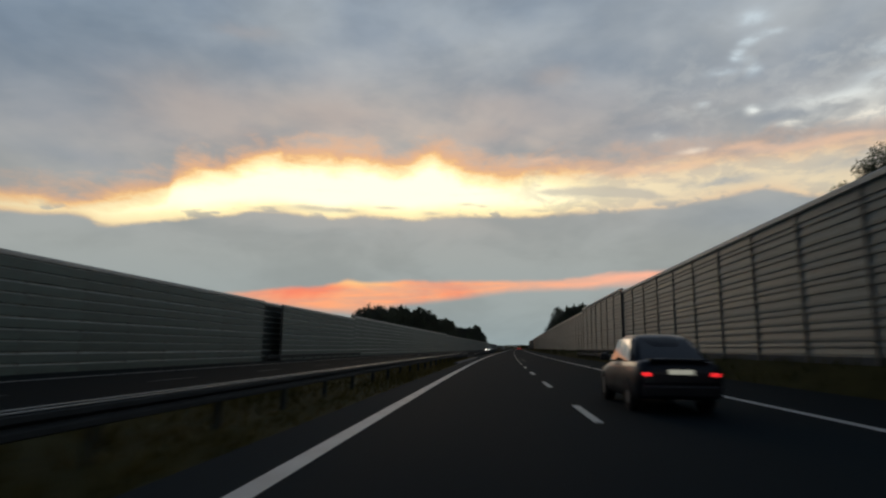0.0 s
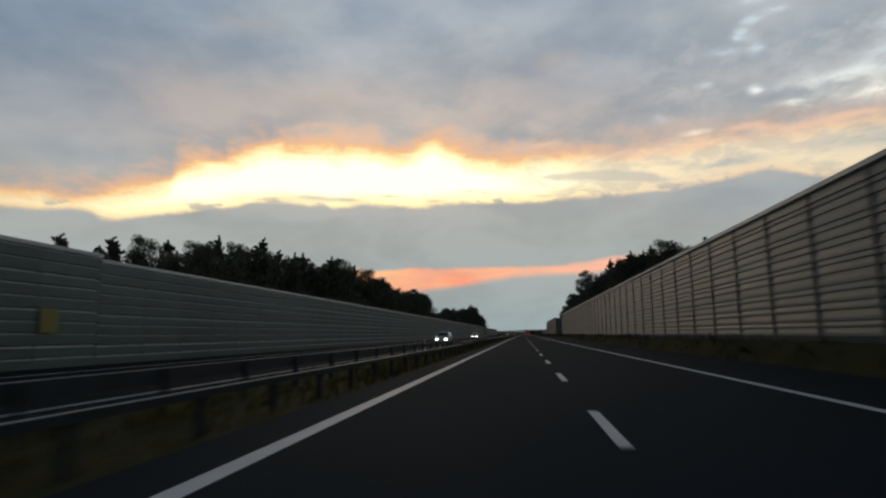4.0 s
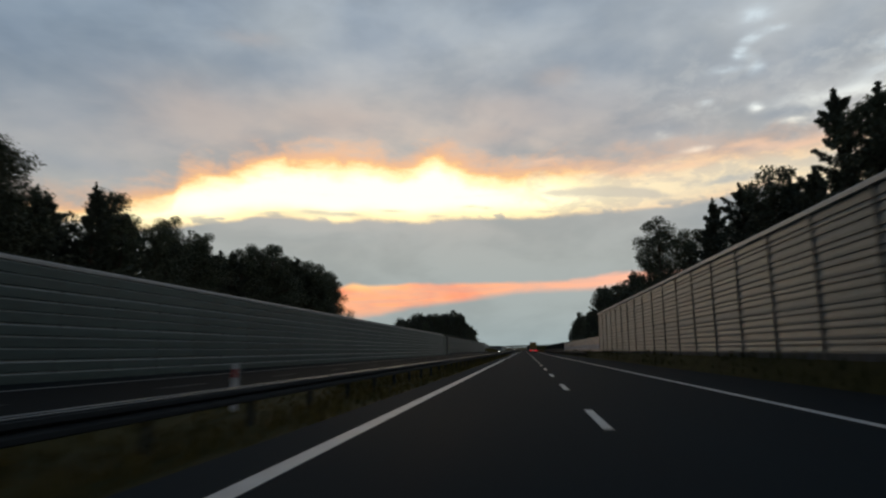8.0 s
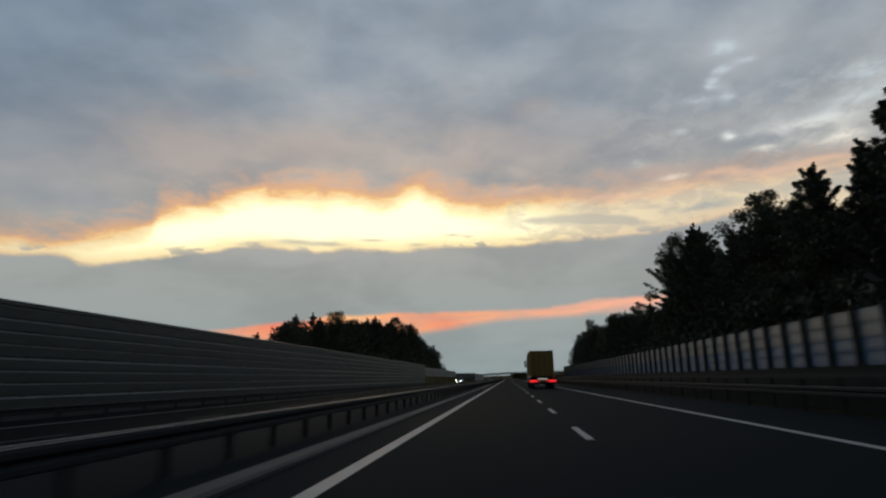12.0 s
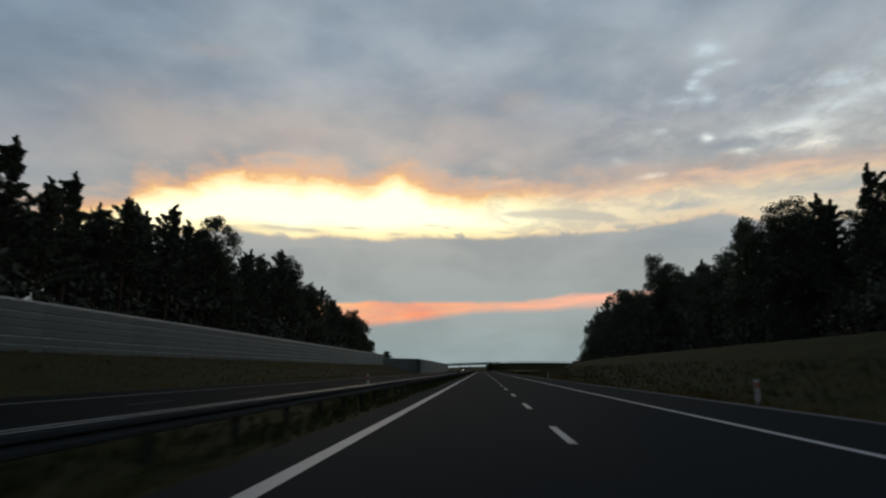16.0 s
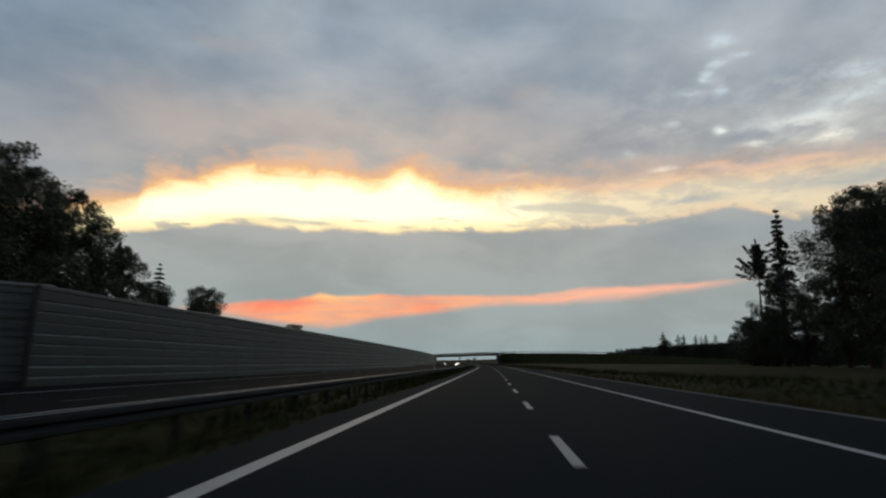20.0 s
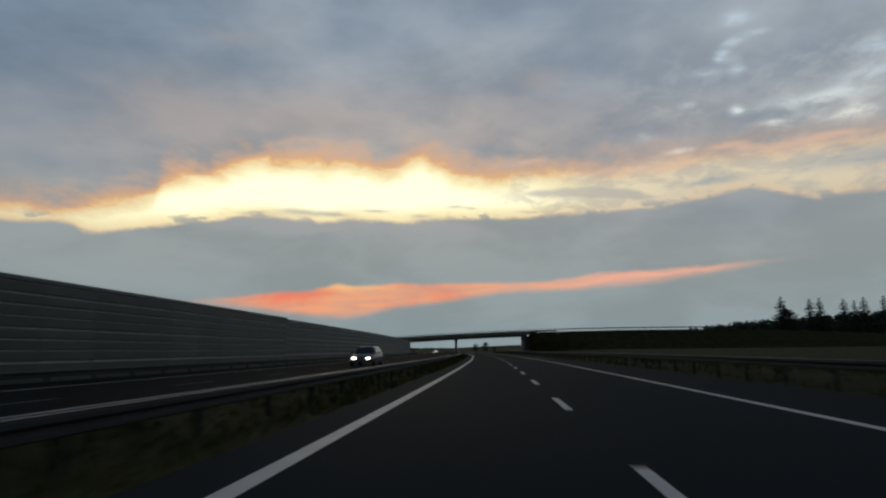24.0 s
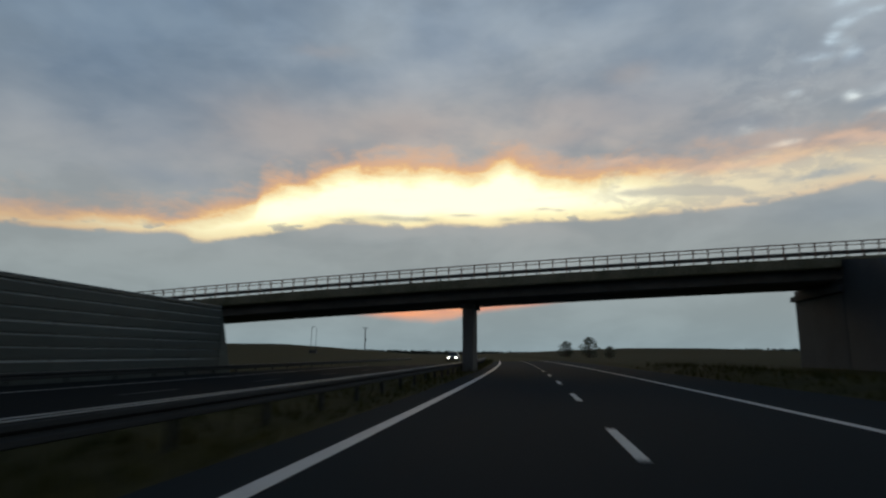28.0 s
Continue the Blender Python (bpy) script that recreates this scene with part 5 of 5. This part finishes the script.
def lorry(m):
    root = empty("lorry", m, "ochre curtain-sided lorry with lit tail lights on the asphalt", "lorry")
    w, ln, z0, z1 = 1.05, 8.2, 1.12, 3.36
    part("load_body", boxed(-w, w, 0, ln, z0, z1, 0.03), TARP, root, "ochre tarpaulin body")
    for sx in (-1, 1):
        fold = set_in(boxed(-0.025, 0.025, -0.05, 0.05, 0, z1 - z0 - 0.2, 0.012), TARP, "curtain_fold")
        for k in range(17):
            part("curtain_fold", fold, TARP, root, m=Matrix.Translation((sx * (w + 0.012), 0.3 + k * 0.47, z0 + 0.1)))
        part("side_rail", boxed(min(sx * w, sx * (w + 0.03)), max(sx * w, sx * (w + 0.03)), 0, ln, z0 - 0.16, z0 + 0.02, 0.01), WHITE, root, "pale side rail")
        part("door", boxed(min(sx * 0.02, sx * (w - 0.06)), max(sx * 0.02, sx * (w - 0.06)), -0.035, -0.001, z0 + 0.08, z1 - 0.1, 0.012), TARP, root, "ochre rear door")
        for x in (0.25, 0.75):
            bm = bmesh.new()
            tube(bm, (sx * x, -0.06, z0 + 0.1), (sx * x, -0.06, z1 - 0.12), 0.018, sides=6)
            part("lock_bar", bm, STEEL, root, "steel lock bar")
        part("tail_light", boxed(min(sx * 0.52, sx * 1.20), max(sx * 0.52, sx * 1.20), -0.08, 0.02, 0.58, 0.78, 0.02), TAIL, root, "red tail light")
        part("marker_light", boxed(min(sx * 0.28, sx * 0.42), max(sx * 0.28, sx * 0.42), -0.06, 0.02, 0.66, 0.73, 0.01), TAIL, root, "red marker light")
        part("mudguard", boxed(min(sx * 0.62, sx * 1.08), max(sx * 0.62, sx * 1.08), 1.0, 2.9, 0.98, 1.06, 0.02), BLACK, root)
        for y in (1.4, 2.5, 6.4, 9.2):
            wheel(root, sx * 0.90, y, 0.46, 0.32)
        part("mirror", boxed(min(sx * 1.15, sx * 1.34), max(sx * 1.15, sx * 1.34), 9.3, 9.42, 2.1, 2.75, 0.03), BLACK, root, "tall black mirror")
        part("wing_panel", boxed(min(sx * 1.0, sx * 1.1), max(sx * 1.0, sx * 1.1), 3.1, 5.7, 0.45, 1.0, 0.02), BLACK, root, "dark side guard")
    part("roof_edge", boxed(-w - 0.02, w + 0.02, -0.02, ln, z1, z1 + 0.05, 0.015), STEEL, root, "steel roof edge")
    part("chassis", boxed(-0.55, 0.55, 0.1, 9.9, 0.72, 1.1, 0.03), BLACK, root, "black chassis")
    part("rear_bumper", boxed(-1.22, 1.22, -0.06, 0.06, 0.42, 0.58, 0.02), BLACK, root, "dark under-run bar")
    part("light_bar", boxed(-0.45, 0.45, -0.07, 0.0, 0.80, 0.93, 0.015), GLOW_PLATE, root, "pale plate bar with a glow added for reflected light")
    part("number_plate", boxed(-0.24, 0.24, -0.09, -0.03, 0.62, 0.73, 0.006), YELLOW, root, "blank yellow plate")
    rings = [[(-1.1, y, 0.5), (-1.1, y, top), (-1.0, y, top + 0.08), (1.0, y, top + 0.08), (1.1, y, top), (1.1, y, 0.5)] for y, top in ((8.45, 2.95), (9.2, 3.05), (9.9, 2.7), (10.15, 1.7))]
    part("cab", loft(rings), WHITE_PAINT, root, "pale cab")
    for sx in (-1, 1):
        part("side_window", boxed(min(sx * 1.095, sx * 1.115), max(sx * 1.095, sx * 1.115), 8.9, 9.72, 1.95, 2.72, 0.01), GLASS, root, "dark cab window")
        part("cab_step", boxed(min(sx * 0.9, sx * 1.12), max(sx * 0.9, sx * 1.12), 8.5, 8.85, 0.42, 0.9, 0.02), BLACK, root, "black cab step")
        part("door_handle", boxed(min(sx * 1.1, sx * 1.13), max(sx * 1.1, sx * 1.13), 8.62, 8.78, 1.7, 1.76, 0.006), BLACK, root)
        part("fuel_tank", boxed(min(sx * 0.6, sx * 1.08), max(sx * 0.6, sx * 1.08), 7.2, 8.2, 0.45, 0.98, 0.08), STEEL, root, "steel fuel tank")


lorry(stand(497, 1.85))

# ---------------------------------------------------------------- roadside posts and plates


def delineator(s, u, z):
    root = empty("delineator_post", stand(s, u, z), "white reflector post beside the road", "reflector post", "reflector posts")
    part("post", boxed(-0.05, 0.05, -0.03, 0.03, -0.2, 0.78, 0.012), WHITE, root)
    part("reflector", boxed(-0.04, 0.04, -0.036, -0.028, 0.52, 0.68, 0.003), RED_BAND, root, "red reflector")


for s in (180, 304, 504, 620, 745, 805):
    delineator(s, -6.5, -0.02)
for s in (612, 672, 742):
    delineator(s, 7.3, land(s, 7.3))


def plates():
    for s in (166.6, 437):
        root = empty("door_sign", stand(s, -19.12, 1.6), "yellow sign plate on the noise barrier", "sign", "barrier signs")
        part("plate", boxed(-0.02, 0.02, -0.45, 0.45, -0.4, 0.55, 0.01), YELLOW, root)
        part("bracket", boxed(-0.10, -0.02, -0.04, 0.04, -0.45, 0.6), STEEL, root)
    s, u, h = 1255, -42.0, 8.0
    root = empty("utility_pole", stand(s, u, land(s, u)), "dark wooden pole with a short cross arm in the fields", "pole", "poles in the fields")
    bm = bmesh.new()
    tube(bm, (0, 0, -0.3), (0, 0, h), 0.20, 0.14)
    part("mast", bm, POST, root)
    part("cross_arm", boxed(-0.9, 0.9, -0.08, 0.08, h - 0.35, h - 0.15), POST, root)
    part("transformer_box", boxed(0.14, 0.5, -0.2, 0.2, h * 0.45, h * 0.45 + 0.5, 0.03), POST, root)
    s, u, h = 1206, -48.4, 6.2
    root = empty("twin_mast", stand(s, u, land(s, u)), "two thin dark masts joined by an arched top", "pole", "poles in the fields")
    for x in (-0.62, 0.62):
        bm = bmesh.new()
        tube(bm, (x, 0, -0.3), (x, 0, h), 0.06, 0.05)
        part("mast", bm, POST, root)
    bm = bmesh.new()
    arc = [(0.62 * math.cos(math.pi * k / 8), 0, h + 0.55 * math.sin(math.pi * k / 8)) for k in range(9)]
    for a, b in zip(arc, arc[1:]):
        tube(bm, a, b, 0.05, sides=6)
    part("arch", bm, POST, root)
    part("cabinet", boxed(-0.9, 0.9, -0.4, 0.4, -0.3, 0.75, 0.04), POST, root, "dark cabinet at the foot")


plates()

# ---------------------------------------------------------------- grass


def grass(name, label, spots, seed, tall, mat=None):
    """Tufts of blades as one mass; spots: (s0, s1, u0, u1, tufts per square metre)."""
    rng = np.random.default_rng(seed)
    out = []
    for s0, s1, u0, u1, many in spots:
        n = int((s1 - s0) * abs(u1 - u0) * many)
        ss, uu = s0 + (s1 - s0) * rng.random(n), u0 + (u1 - u0) * rng.random(n)
        ang = np.interp(ss, GRID_S, GRID_A)
        x = np.interp(ss, GRID_S, GRID_X) + uu * np.cos(ang)
        y = np.interp(ss, GRID_S, GRID_Y) + uu * np.sin(ang)
        z = np.array([land(a, b) for a, b in zip(ss, uu)])
        p = np.column_stack([x, y, z - 0.02])
        patch = 0.6 + 0.8 * np.clip(0.5 + 0.5 * np.sin(ss * 0.31 + np.sin(uu * 2.3) * 2), 0, 1)
        for k in range(3):
            a = rng.random(n) * 6.283
            h = tall * (0.45 + 0.8 * rng.random(n)) * patch
            w = 0.010 + 0.018 * rng.random(n)
            q = p + np.column_stack([0.06 * rng.normal(size=n), 0.06 * rng.normal(size=n), np.zeros(n)])
            d = np.column_stack([np.cos(a) * w, np.sin(a) * w, np.zeros(n)])
            tip = q + np.column_stack([0.35 * h * rng.normal(size=n) * 0.6, 0.35 * h * rng.normal(size=n) * 0.6, h])
            out.append(np.stack([q - d, q + d, tip + d * 0.15, tip - d * 0.15], axis=1).reshape(-1, 3))
    tagged(new(name, quads_mesh(name, np.concatenate(out), mat or BLADE)), label, "grass", kind="stuff")


grass("median_grass", "dry uneven grass growing in the median", ((-10, 62, -7.1, -4.05, 14), (131, 430, -7.1, -4.05, 14)), 31, 0.20)
grass("median_grass", "short green grass growing in the median", ((543, 1060, -7.1, -4.05, 14), (1060, 1160, -7.1, -4.05, 6)), 33, 0.20, GREEN_BLADE)
grass("verge_grass", "rough dark green grass on the verge below the noise barrier", ((-10, 430, 6.75, 7.5, 14), (540, 800, 7.6, 14, 5), (800, 1100, 6.8, 12, 5)), 32, 0.24, GREEN_BLADE)
grass("bank_grass", "rough dry grass on the roadside banks", ((540, 800, 6.8, 7.6, 14), (545, 770, -27, -17.5, 3)), 34, 0.26)
